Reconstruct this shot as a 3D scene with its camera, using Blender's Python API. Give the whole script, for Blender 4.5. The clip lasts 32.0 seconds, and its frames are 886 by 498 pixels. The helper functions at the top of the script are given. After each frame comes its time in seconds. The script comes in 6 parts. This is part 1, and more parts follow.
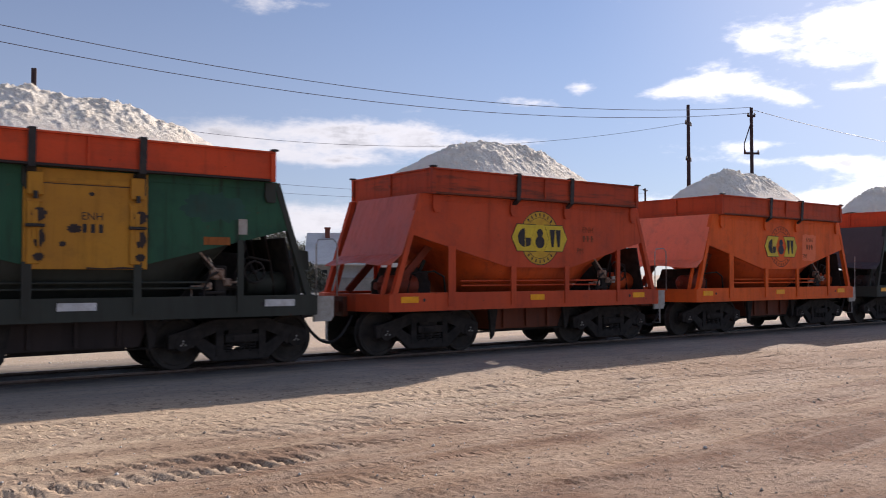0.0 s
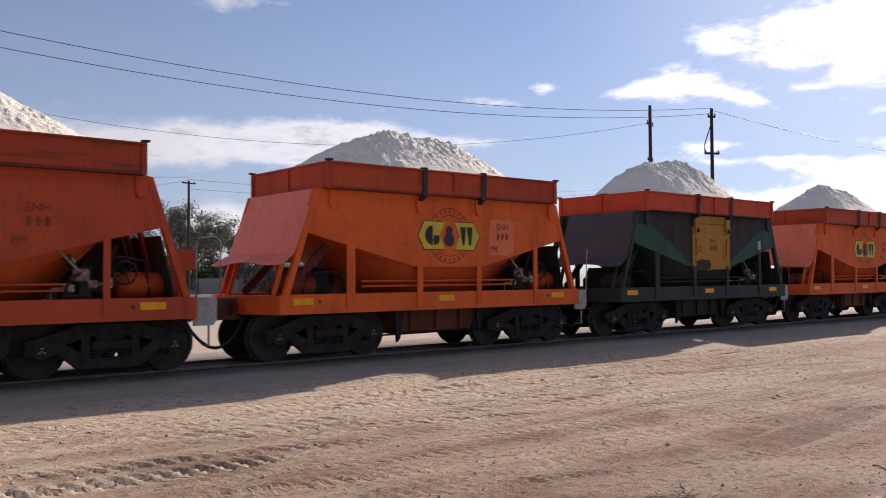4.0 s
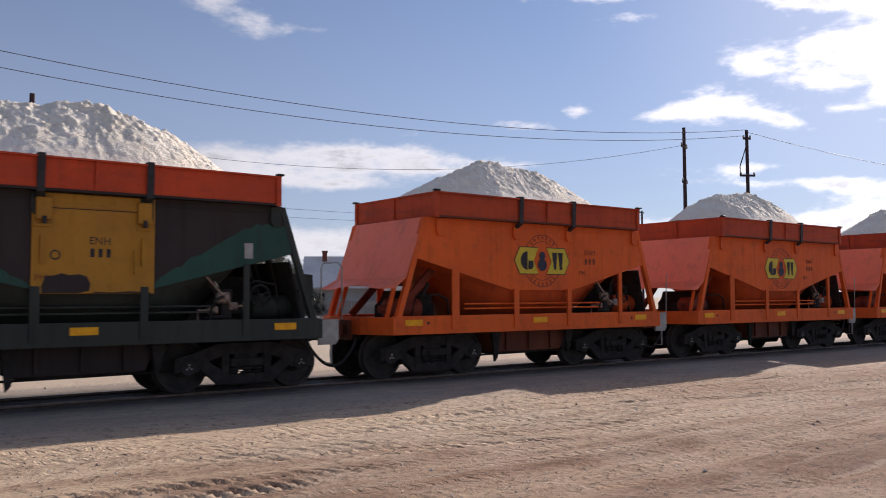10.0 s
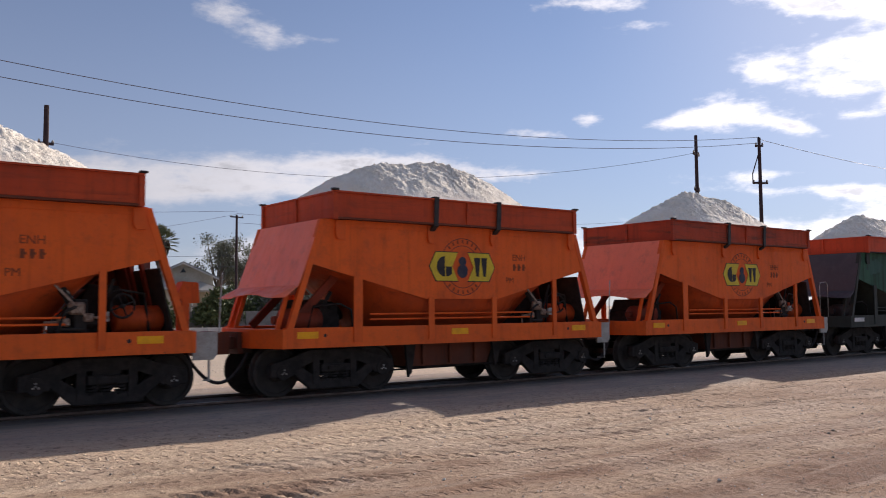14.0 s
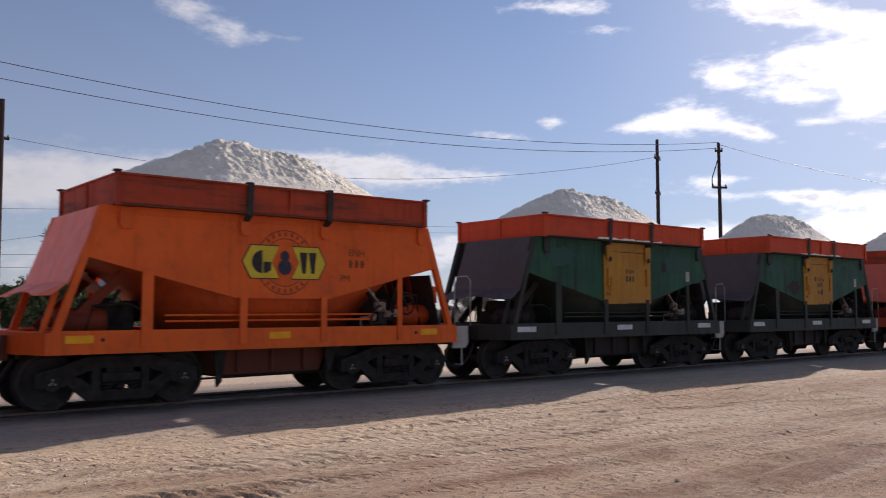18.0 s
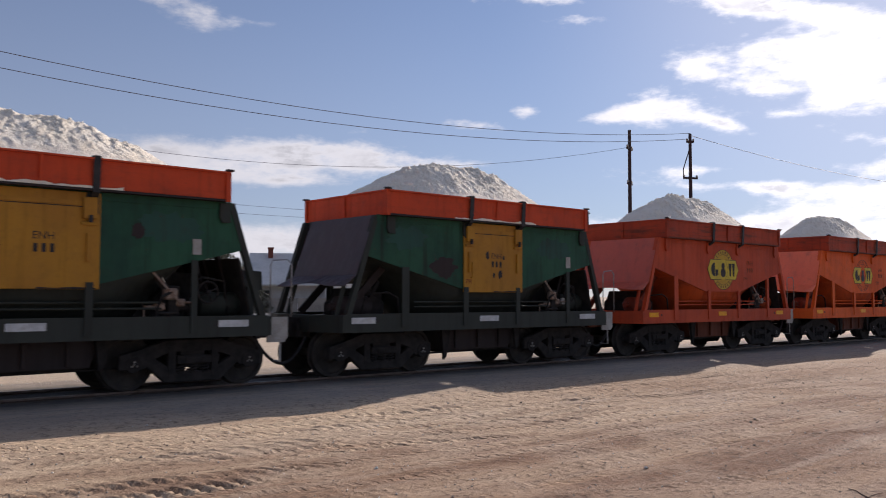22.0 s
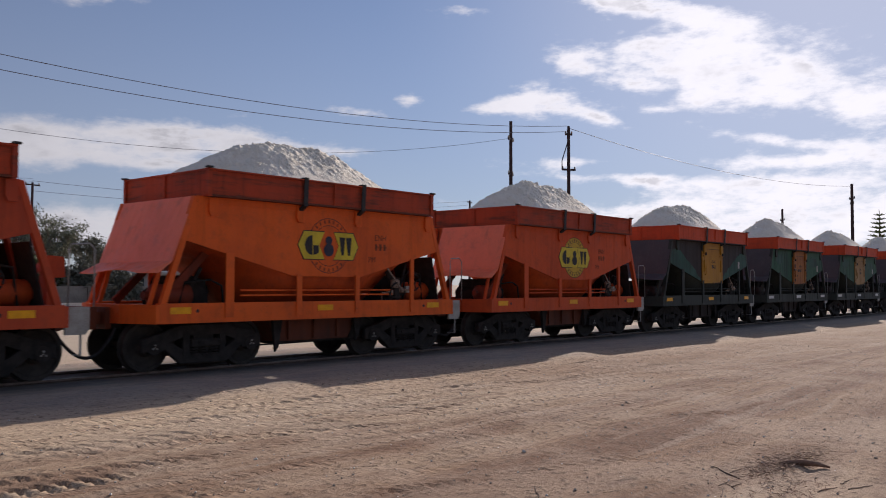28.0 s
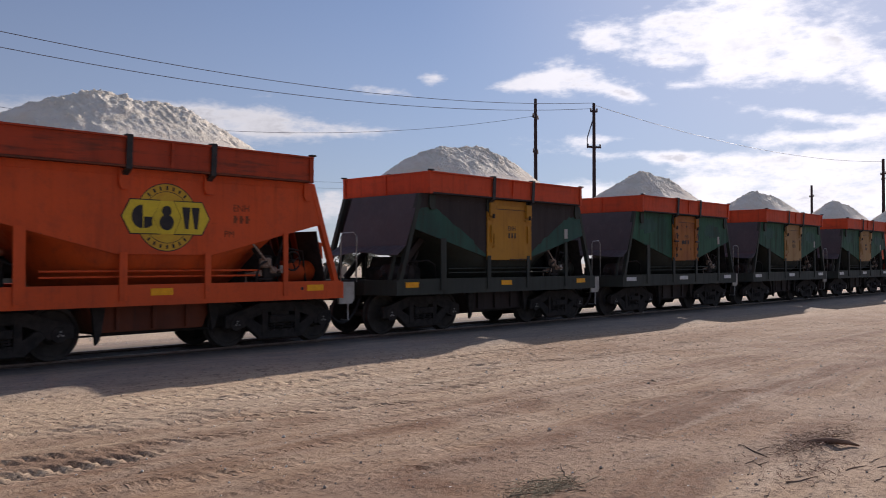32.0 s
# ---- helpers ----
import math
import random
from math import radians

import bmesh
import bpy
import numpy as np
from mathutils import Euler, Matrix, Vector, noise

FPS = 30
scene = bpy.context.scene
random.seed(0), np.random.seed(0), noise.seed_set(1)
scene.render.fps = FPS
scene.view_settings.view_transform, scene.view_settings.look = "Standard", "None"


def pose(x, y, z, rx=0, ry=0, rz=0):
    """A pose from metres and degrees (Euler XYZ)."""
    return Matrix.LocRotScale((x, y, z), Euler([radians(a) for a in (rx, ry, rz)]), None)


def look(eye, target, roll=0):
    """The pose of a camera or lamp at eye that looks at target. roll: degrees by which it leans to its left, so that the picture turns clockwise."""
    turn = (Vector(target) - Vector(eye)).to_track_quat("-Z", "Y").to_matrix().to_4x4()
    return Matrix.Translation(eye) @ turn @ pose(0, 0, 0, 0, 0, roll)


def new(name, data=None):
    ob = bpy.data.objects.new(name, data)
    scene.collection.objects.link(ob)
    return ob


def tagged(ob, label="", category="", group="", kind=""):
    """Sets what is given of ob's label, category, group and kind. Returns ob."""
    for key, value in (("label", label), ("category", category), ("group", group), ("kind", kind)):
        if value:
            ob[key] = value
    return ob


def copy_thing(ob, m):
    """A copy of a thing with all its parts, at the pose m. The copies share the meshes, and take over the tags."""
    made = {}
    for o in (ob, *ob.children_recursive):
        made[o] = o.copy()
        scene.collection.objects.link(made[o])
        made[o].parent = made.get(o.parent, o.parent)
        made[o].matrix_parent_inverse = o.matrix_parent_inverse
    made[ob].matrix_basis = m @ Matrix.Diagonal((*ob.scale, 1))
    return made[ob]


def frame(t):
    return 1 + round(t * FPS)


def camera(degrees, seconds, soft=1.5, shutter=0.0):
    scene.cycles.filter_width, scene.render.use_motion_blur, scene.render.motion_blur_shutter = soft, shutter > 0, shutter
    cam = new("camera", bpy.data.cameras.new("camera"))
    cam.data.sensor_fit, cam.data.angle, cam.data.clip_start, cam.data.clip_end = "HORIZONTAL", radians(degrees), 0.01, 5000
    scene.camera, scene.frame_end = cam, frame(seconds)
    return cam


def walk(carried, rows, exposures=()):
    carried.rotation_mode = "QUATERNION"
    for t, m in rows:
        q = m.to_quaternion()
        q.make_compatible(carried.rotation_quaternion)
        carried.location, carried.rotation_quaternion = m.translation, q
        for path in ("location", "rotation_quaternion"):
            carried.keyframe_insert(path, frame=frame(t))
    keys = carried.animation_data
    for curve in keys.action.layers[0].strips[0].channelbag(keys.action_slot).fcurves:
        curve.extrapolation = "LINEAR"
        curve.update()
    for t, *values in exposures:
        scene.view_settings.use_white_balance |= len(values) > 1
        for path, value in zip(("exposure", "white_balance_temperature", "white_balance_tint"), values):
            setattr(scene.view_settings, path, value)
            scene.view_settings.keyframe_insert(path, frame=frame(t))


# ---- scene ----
# x runs along the track, y across it, z up from the rail tops; metres.
EYE = (0.0, 0.0, 1.47)
# seconds, turn to the left, tilt up, lean
PATH = [
    (0, -37.50, 1.73, -0.02), (0.5, -38.16, 1.71, 0.01), (1, -38.92, 1.66, 0.03), (1.5, -39.33, 1.65, -0.00), (2, -39.62, 1.65, 0.06),
    (2.5, -39.82, 1.63, 0.05), (3, -40.11, 1.59, -0.04), (3.5, -40.03, 1.60, -0.20), (5.5, -39.30, 2.31, -0.15), (6, -39.13, 2.45, -0.27),
    (6.5, -38.87, 2.57, -0.51), (7, -38.61, 2.60, -0.20), (7.5, -38.44, 2.82, -0.47), (8, -38.28, 2.91, -0.47), (8.5, -38.06, 3.01, -0.49),
    (9, -37.92, 3.05, -0.40), (9.5, -37.79, 3.22, -0.45), (10, -37.68, 3.26, -0.24), (10.5, -37.56, 3.43, -0.36), (11, -37.43, 3.56, -0.40),
    (11.5, -37.28, 3.71, -0.41), (12, -37.22, 3.79, -0.41), (12.5, -37.17, 3.82, -0.44), (13, -37.09, 3.84, -0.41), (13.5, -36.99, 3.83, -0.15),
    (14, -36.90, 3.86, -0.42), (14.5, -36.86, 3.87, -0.35), (16.5, -37.77, 3.81, -0.01), (17, -37.76, 3.68, 0.12), (17.5, -38.36, 3.92, -0.09),
    (18, -39.37, 3.90, -0.04), (18.5, -41.05, 3.54, -0.36), (19, -40.06, 3.35, -0.18), (19.5, -41.21, 2.95, 0.04), (20, -41.65, 2.76, 0.06),
    (20.5, -41.28, 2.87, 0.17), (21, -40.96, 3.04, 0.19), (21.5, -40.90, 3.10, 0.18), (22, -41.18, 3.14, 0.19), (22.5, -41.82, 3.18, 0.07),
    (23, -42.34, 3.22, -0.05), (23.5, -42.92, 3.31, -0.08), (24, -43.71, 3.51, 0.08), (24.5, -44.58, 3.60, 0.04), (25, -45.49, 3.50, 0.07),
    (25.5, -46.34, 3.45, 0.14), (26, -47.18, 3.38, 0.03), (26.5, -47.83, 3.25, 0.19), (28.5, -49.13, 2.18, 0.13), (29, -49.06, 2.04, 0.00),
    (29.5, -48.95, 1.81, -0.01), (30, -48.81, 1.54, -0.06), (30.5, -48.51, 1.29, 0.00), (31, -48.15, 1.08, -0.01), (31.5, -47.69, 0.98, -0.04),
    (32, -47.32, 0.97, -0.07),
]
cam = camera(54.46, 32.0, soft=1.0, shutter=0.35)
walk(cam, [(t, pose(*EYE, 90 + pitch, 0, yaw) @ pose(0, 0, 0, 0, 0, roll)) for t, yaw, pitch, roll in PATH],
     exposures=[(0, 0.42, 6350, 17), (9, 0.31, 6350, 17), (14, 0.26, 6350, 17), (19, 0.2, 6350, 17), (23, 0.16, 6350, 17), (26, -0.06, 6350, 17), (29, -0.08, 6350, 17), (32, 0.02, 6350, 17)])

# the train: seconds, metres rolled along the track
TRAIN = [
    (0, -0.00), (0.5, -1.27), (1, -2.55), (1.5, -3.82), (2, -5.10), (2.5, -6.37), (3, -7.64), (3.5, -8.91),
    (5.5, -14.07), (6, -15.39), (6.5, -16.71), (7, -18.03), (7.5, -19.36), (8, -20.70), (8.5, -22.04), (9, -23.39),
    (9.5, -24.73), (10, -26.07), (10.5, -27.40), (11, -28.75), (11.5, -30.14), (12, -31.54), (12.5, -32.95), (13, -34.36),
    (13.5, -35.76), (14, -37.16), (14.5, -38.56), (16.5, -44.40), (17, -45.87), (17.5, -47.34), (18, -48.82), (18.5, -50.31),
    (19, -51.81), (19.5, -53.32), (20, -54.83), (20.5, -56.36), (21, -57.89), (21.5, -59.42), (22, -60.95), (22.5, -62.49),
    (23, -64.04), (23.5, -65.59), (24, -67.14), (24.5, -68.70), (25, -70.27), (25.5, -71.83), (26, -73.40), (26.5, -74.97),
    (28.5, -81.23), (29, -82.81), (29.5, -84.39), (30, -85.98), (30.5, -87.57), (31, -89.16), (31.5, -90.75), (32, -92.35),
]
PITCH, AXIS, FIRST = 8.738, 13.74, 3.33   # wagon spacing, y of the track's middle, x of the first wagon at the start

# ---- sun and sky ----
SUN_AZ, SUN_EL = 75.0, 23.0      # degrees from +y towards +x, and up
sun = new("sun", bpy.data.lights.new("sun", "SUN"))
sun.data.energy, sun.data.angle, sun.data.color = 4.6, radians(0.53), (1.0, 0.90, 0.78)
sun.matrix_basis = look((0, 0, 50), (-math.sin(radians(SUN_AZ)) * math.cos(radians(SUN_EL)), -math.cos(radians(SUN_AZ)) * math.cos(radians(SUN_EL)), 50 - math.sin(radians(SUN_EL))))


class Net:
    """Short forms for building node trees."""

    def __init__(self, tree):
        self.t = tree
        tree.nodes.clear()

    def node(self, kind):
        return self.t.nodes.new(kind)

    def put(self, sock, v):
        if v is None:
            return
        if hasattr(v, "is_linked"):
            self.t.links.new(v, sock)
        elif isinstance(v, (tuple, list)) and len(v) == 3 and sock.type == "RGBA":
            sock.default_value = (*v, 1)
        else:
            sock.default_value = v

    def math(self, op, a, b=None, c=None, clamp=False):
        n = self.node("ShaderNodeMath")
        n.operation, n.use_clamp = op, clamp
        for s, v in zip(n.inputs, (a, b, c)):
            self.put(s, v)
        return n.outputs[0]

    def ramp(self, v, lo, hi, to0=0.0, to1=1.0):
        n = self.node("ShaderNodeMapRange")
        n.interpolation_type = "SMOOTHSTEP"
        for s, x in zip(n.inputs, (v, lo, hi, to0, to1)):
            self.put(s, x)
        return n.outputs[0]

    def mix(self, f, a, b, how="MIX"):
        n = self.node("ShaderNodeMix")
        n.data_type, n.blend_type = "RGBA", how
        self.put(n.inputs[0], f), self.put(n.inputs[6], a), self.put(n.inputs[7], b)
        return n.outputs[2]

    def noise(self, vec, scale, detail=4.0, rough=0.55):
        n = self.node("ShaderNodeTexNoise")
        self.put(n.inputs["Vector"], vec), self.put(n.inputs["Scale"], scale), self.put(n.inputs["Detail"], detail), self.put(n.inputs["Roughness"], rough)
        return n.outputs[0]

    def scaled(self, vec, x, y, z):
        n = self.node("ShaderNodeVectorMath")
        n.operation = "MULTIPLY"
        self.put(n.inputs[0], vec), self.put(n.inputs[1], (x, y, z))
        return n.outputs[0]

    def add(self, a, b):
        n = self.node("ShaderNodeVectorMath")
        self.put(n.inputs[0], a), self.put(n.inputs[1], b)
        return n.outputs[0]

    def joined(self, x, y, z):
        n = self.node("ShaderNodeCombineXYZ")
        self.put(n.inputs[0], x), self.put(n.inputs[1], y), self.put(n.inputs[2], z)
        return n.outputs[0]


def sky():
    world = bpy.data.worlds.new("sky")
    scene.world = world
    world.use_nodes = True
    n = Net(world.node_tree)
    air = n.node("ShaderNodeTexSky")
    air.sky_type, air.sun_disc, air.sun_elevation, air.sun_rotation = "NISHITA", False, radians(SUN_EL), radians(SUN_AZ)
    air.air_density, air.dust_density, air.ozone_density = 1.0, 0.0, 3.0
    way = n.node("ShaderNodeTexCoord").outputs["Generated"]
    sep = n.node("ShaderNodeSeparateXYZ")
    n.put(sep.inputs[0], way)
    az = n.math("MULTIPLY", n.math("ARCTAN2", sep.outputs[0], sep.outputs[1]), 57.2958)
    el = n.math("MULTIPLY", n.math("ARCSINE", sep.outputs[2]), 57.2958)
    flat = n.joined(az, n.math("MULTIPLY", el, 1.8), 3.0)
    billow = n.noise(flat, 0.26, 9.0, 0.60)
    broad = n.noise(flat, 0.035, 3.0, 0.5)
    # the clouds that stand over the yard: azimuth, elevation, half width, half height, weight, slope
    CLOUDS = [(60.6, 18.7, 2.4, 1.0, 0.95, -0.1), (64.3, 17.3, 5.6, 0.75, 1.0, -0.27), (62.2, 14.5, 3.4, 1.1, 1.0, 0.0), (66.2, 14.1, 5.0, 1.55, 1.1, -0.08), (57.8, 14.6, 2.3, 0.7, 0.85, -0.1),
              (70.8, 12.5, 3.6, 1.35, 1.1, -0.32), (66.8, 11.6, 3.0, 0.9, 0.95, 0.0), (62.2, 12.9, 1.6, 0.4, 0.75, 0.0), (74.6, 11.0, 1.6, 0.35, 0.7, 0.0),
              (55.6, 11.9, 3.1, 0.85, 1.05, 0.0), (52.6, 11.8, 2.4, 0.4, 0.8, 0.1), (59.4, 10.9, 2.0, 0.45, 0.85, -0.3), (62.6, 11.3, 1.1, 0.3, 0.7, 0.0),
              (70.8, 8.9, 3.8, 0.42, 1.0, -0.18), (69.5, 7.75, 4.6, 0.36, 0.95, -0.03), (57.3, 8.1, 2.2, 0.34, 0.85, 0.0), (62.6, 6.8, 5.0, 0.42, 1.0, -0.06), (68.5, 6.1, 4.5, 0.42, 0.9, 0.0),
              (63.6, 4.7, 2.6, 0.95, 1.0, 0.0), (72.3, 5.0, 5.0, 1.6, 1.1, 0.0), (55.0, 4.2, 7.5, 1.0, 0.95, 0.0), (66.0, 3.0, 12.0, 1.5, 1.0, 0.0),
              (34.2, 9.2, 5.2, 1.0, 0.95, -0.03), (40.0, 8.7, 3.8, 0.42, 0.85, -0.03), (26.5, 8.6, 7.0, 0.95, 0.85, 0.06), (31.5, 7.5, 4.0, 0.4, 0.65, 0.0), (17.0, 8.0, 8.5, 1.6, 0.9, 0.06), (6.0, 7.6, 9.0, 1.9, 0.85, 0.0),
              (37.5, 3.6, 7.5, 1.15, 0.95, 0.0), (44.3, 4.6, 2.2, 0.95, 0.85, 0.0), (26.5, 3.5, 4.2, 1.2, 0.85, 0.0), (14.0, 3.0, 11.0, 1.2, 0.62, 0.0),
              (46.4, 12.2, 0.9, 0.36, 0.8, 0.0), (43.3, 11.3, 2.1, 0.38, 0.75, -0.12), (50.2, 17.9, 1.7, 0.38, 0.85, 0.0), (47.6, 19.4, 3.4, 0.55, 0.85, -0.05), (24.6, 17.8, 3.0, 1.1, 0.48, -0.3), (22.2, 18.8, 2.6, 1.1, 0.44, -0.3),
              (29.0, 17.4, 2.4, 0.35, 0.5, 0.0), (80.0, 9.0, 5.0, 4.0, 0.9, 0.0), (88.0, 14.0, 7.0, 3.0, 0.8, 0.0)]
    cover = 0.0
    for a, e, w, h, k, lean in CLOUDS:
        da = n.math("SUBTRACT", az, a)
        u = n.math("DIVIDE", da, w)
        v = n.math("DIVIDE", n.math("SUBTRACT", el, n.math("MULTIPLY_ADD", da, lean, e)), h)
        r = n.math("ADD", n.math("MULTIPLY", u, u), n.math("MULTIPLY", v, v))
        g = n.math("MULTIPLY", n.math("EXPONENT", n.math("MULTIPLY", r, -0.8)), k)
        cover = n.math("ADD", g, cover)
    cover = n.math("MINIMUM", cover, 1.0)
    # unseen cloud cover, added outside the view to whiten the fill light
    away = n.ramp(n.math("ABSOLUTE", n.math("SUBTRACT", az, 42)), 55, 80)
    cover = n.math("MAXIMUM", cover, n.math("MULTIPLY", n.ramp(broad, 0.40, 0.66), n.math("MULTIPLY", away, 0.7)))
    ragged = n.noise(n.add(n.scaled(flat, 0.6, 1.0, 1.0), (2.0, 9.0, 4.0)), 1.1, 9.0, 0.66)
    frayed = n.math("ADD", n.math("MULTIPLY", n.math("SUBTRACT", billow, 0.5), 1.9), n.math("MULTIPLY", n.math("SUBTRACT", ragged, 0.5), 1.1))
    thick = n.math("MULTIPLY_ADD", frayed, n.ramp(az, 18, 48, 0.62, 1.0), cover)
    mask = n.ramp(thick, 0.30, 1.08)
    core = n.ramp(thick, 0.90, 1.25)
    shade = n.noise(n.add(flat, (5.0, 3.0, 0.0)), 0.22, 5.0, 0.55)
    glare = n.math("ADD", n.ramp(az, 12, 34, 0.60, 0.80), n.ramp(az, 34, 66, 0.0, 0.38))
    lit = n.mix(n.math("MULTIPLY", core, n.ramp(shade, 0.42, 0.66, 0.0, 0.8)), (14.8, 14.7, 14.9), (9.0, 9.0, 9.3))
    lit = n.mix(1.0, lit, n.joined(glare, glare, glare), "MULTIPLY")
    haze = n.ramp(el, 0.0, 26.0, 0.58, 0.20)
    # the air brightens round the sun
    ax, ex = n.math("SUBTRACT", az, SUN_AZ), n.math("SUBTRACT", el, SUN_EL)
    near_sun = n.math("SQRT", n.math("ADD", n.math("MULTIPLY", ax, ax), n.math("MULTIPLY", ex, ex)))
    base = n.mix(haze, n.mix(1.0, air.outputs[0], (1.17, 1.22, 1.34), "MULTIPLY"), (7.2, 7.9, 9.8))
    side = n.ramp(az, 5, 70, 0.80, 1.02)
    base = n.mix(1.0, base, n.joined(side, side, side), "MULTIPLY")
    base = n.mix(n.ramp(near_sun, 4.0, 32.0, 0.55, 0.0), base, (12.0, 12.3, 13.6))
    whole = n.mix(n.math("MULTIPLY", mask, 0.94), base, lit)
    bg = n.node("ShaderNodeBackground")
    n.put(bg.inputs[0], whole), n.put(bg.inputs[1], 0.06)
    n.t.links.new(bg.outputs[0], n.node("ShaderNodeOutputWorld").inputs[0])


sky()

# ---- materials ----
def material(name):
    m = bpy.data.materials.new(name)
    m.use_nodes = True
    n = Net(m.node_tree)
    b = n.node("ShaderNodeBsdfPrincipled")
    n.t.links.new(b.outputs[0], n.node("ShaderNodeOutputMaterial").inputs[0])
    return m, n, b


def bumped(n, b, height, strength=0.3, dist=0.01):
    k = n.node("ShaderNodeBump")
    n.put(k.inputs["Strength"], strength), n.put(k.inputs["Distance"], dist), n.put(k.inputs["Height"], height)
    n.t.links.new(k.outputs[0], b.inputs["Normal"])


def paint(name, base, worn, grime=(0.05, 0.035, 0.028), amount=0.5, rough=0.45, rust=0.12, gloss=0.25, band=0.0):
    """Weathered wagon paint: faded blotches, rain streaks, grime, rust spots, and where band is given, rust that runs along the sheet."""
    m, n, b = material(name)
    own = n.node("ShaderNodeObjectInfo").outputs["Random"]
    pos = n.node("ShaderNodeTexCoord").outputs["Object"]
    moved = n.add(pos, n.joined(n.math("MULTIPLY", own, 37.0), 0.0, n.math("MULTIPLY", own, 11.0)))
    blotch = n.noise(moved, 0.9, 5.0, 0.6)
    streak = n.noise(n.scaled(moved, 5.0, 5.0, 0.35), 1.6, 5.0, 0.62)
    fine = n.noise(moved, 26.0, 4.0, 0.6)
    spots = n.noise(moved, 7.0, 6.0, 0.68)
    col = n.mix(n.ramp(blotch, 0.38, 0.7), base, worn)
    col = n.mix(n.math("MULTIPLY", n.ramp(streak, 0.5, 0.78), amount), col, grime)
    col = n.mix(n.math("MULTIPLY", n.ramp(fine, 0.5, 0.8), 0.16), col, grime)
    mottle = n.noise(n.add(moved, (3.0, 1.0, 8.0)), 3.4, 7.0, 0.68)
    col = n.mix(n.math("MULTIPLY", n.ramp(mottle, 0.48, 0.74), 0.24), col, grime)
    if band:
        runs = n.noise(n.scaled(moved, 0.55, 0.55, 5.5), 1.3, 6.0, 0.66)
        col = n.mix(n.math("MULTIPLY", n.ramp(runs, 0.47, 0.70), band), col, (0.075, 0.034, 0.022))
    col = n.mix(n.ramp(spots, 0.80 - rust, 0.84 - rust * 0.7), col, (0.085, 0.034, 0.018))
    n.put(b.inputs["Base Color"], col)
    n.put(b.inputs["Roughness"], n.ramp(streak, 0.3, 0.8, rough + 0.1, rough + 0.35))
    b.inputs["Specular IOR Level"].default_value = gloss
    bumped(n, b, n.math("ADD", blotch, n.math("MULTIPLY", fine, 0.12)), 0.22, 0.02)
    return m


def plain(name, base, other, scale=4.0, rough=0.7, metal=0.0, bump=0.25, dist=0.01):
    m, n, b = material(name)
    own = n.node("ShaderNodeObjectInfo").outputs["Random"]
    pos = n.node("ShaderNodeTexCoord").outputs["Object"]
    moved = n.add(pos, n.joined(n.math("MULTIPLY", own, 17.0), n.math("MULTIPLY", own, 5.0), 0.0))
    big, small = n.noise(moved, scale, 5.0, 0.6), n.noise(moved, scale * 9, 4.0, 0.6)
    f = n.ramp(n.math("ADD", n.math("MULTIPLY", big, 0.65), n.math("MULTIPLY", small, 0.35)), 0.36, 0.64)
    n.put(b.inputs["Base Color"], n.mix(f, base, other))
    n.put(b.inputs["Roughness"], n.ramp(small, 0.3, 0.7, max(rough - 0.1, 0.05), min(rough + 0.1, 1.0)))
    b.inputs["Metallic"].default_value = metal
    b.inputs["Specular IOR Level"].default_value = 0.25
    bumped(n, b, n.math("ADD", big, n.math("MULTIPLY", small, 0.5)), bump, dist)
    return m


ORANGE = paint("orange_paint", (0.79, 0.128, 0.015), (0.66, 0.104, 0.016), amount=0.2, rust=0.11)
ORANGE_OLD = paint("faded_orange_paint", (0.54, 0.076, 0.022), (0.43, 0.060, 0.021), amount=0.3, rust=0.14)
ORANGE_MID = paint("worn_orange_paint", (0.64, 0.088, 0.018), (0.54, 0.076, 0.018), amount=0.25, rust=0.12)
# Hood orange, its base lightened and pinkened to carry the sky's sheen.
ORANGE_SHEEN = paint("sky_sheen_orange_paint", (0.92, 0.19, 0.065), (0.84, 0.17, 0.06), amount=0.1, rust=0.08, rough=0.25, gloss=0.9)
HOOD_OLD = paint("faded_hood_paint", (0.56, 0.085, 0.03), (0.46, 0.07, 0.028), amount=0.2, rust=0.12, rough=0.25, gloss=0.9)
RIM_RED = paint("rim_red_orange_paint", (0.64, 0.078, 0.022), (0.53, 0.066, 0.021), amount=0.3, band=0.15)
RIM_DULL = paint("dull_orange_rim_paint", (0.52, 0.070, 0.018), (0.42, 0.055, 0.017), amount=0.3, band=0.35)
RIM_MID = paint("scorched_rim_paint", (0.44, 0.058, 0.018), (0.32, 0.045, 0.017), amount=0.4, rust=0.14, band=0.75)
RIM_OLD = paint("stained_rim_paint", (0.46, 0.060, 0.018), (0.33, 0.045, 0.017), amount=0.45, rust=0.15, band=0.85)
GREEN = paint("green_paint", (0.022, 0.092, 0.048), (0.014, 0.055, 0.034), grime=(0.024, 0.024, 0.019), amount=0.85, rust=0.15)
GREEN_OLD = paint("faded_green_paint", (0.025, 0.084, 0.06), (0.02, 0.058, 0.045), amount=0.5, rust=0.16)
GREEN_FRAME = paint("dark_green_frame_paint", (0.036, 0.041, 0.034), (0.044, 0.049, 0.040), grime=(0.036, 0.031, 0.027), amount=0.6, gloss=0.2)
# Grimy orange, with the shade under the wagon darkened into the colour.
GRIMED_SHADED = paint("grimy_shaded_orange_paint", (0.16, 0.040, 0.016), (0.10, 0.030, 0.016), amount=0.6, rust=0.16)
# Dirty maroon, darkened further for the shade inside the wagon ends.
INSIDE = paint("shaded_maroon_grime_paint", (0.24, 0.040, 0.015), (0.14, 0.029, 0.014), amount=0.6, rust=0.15)
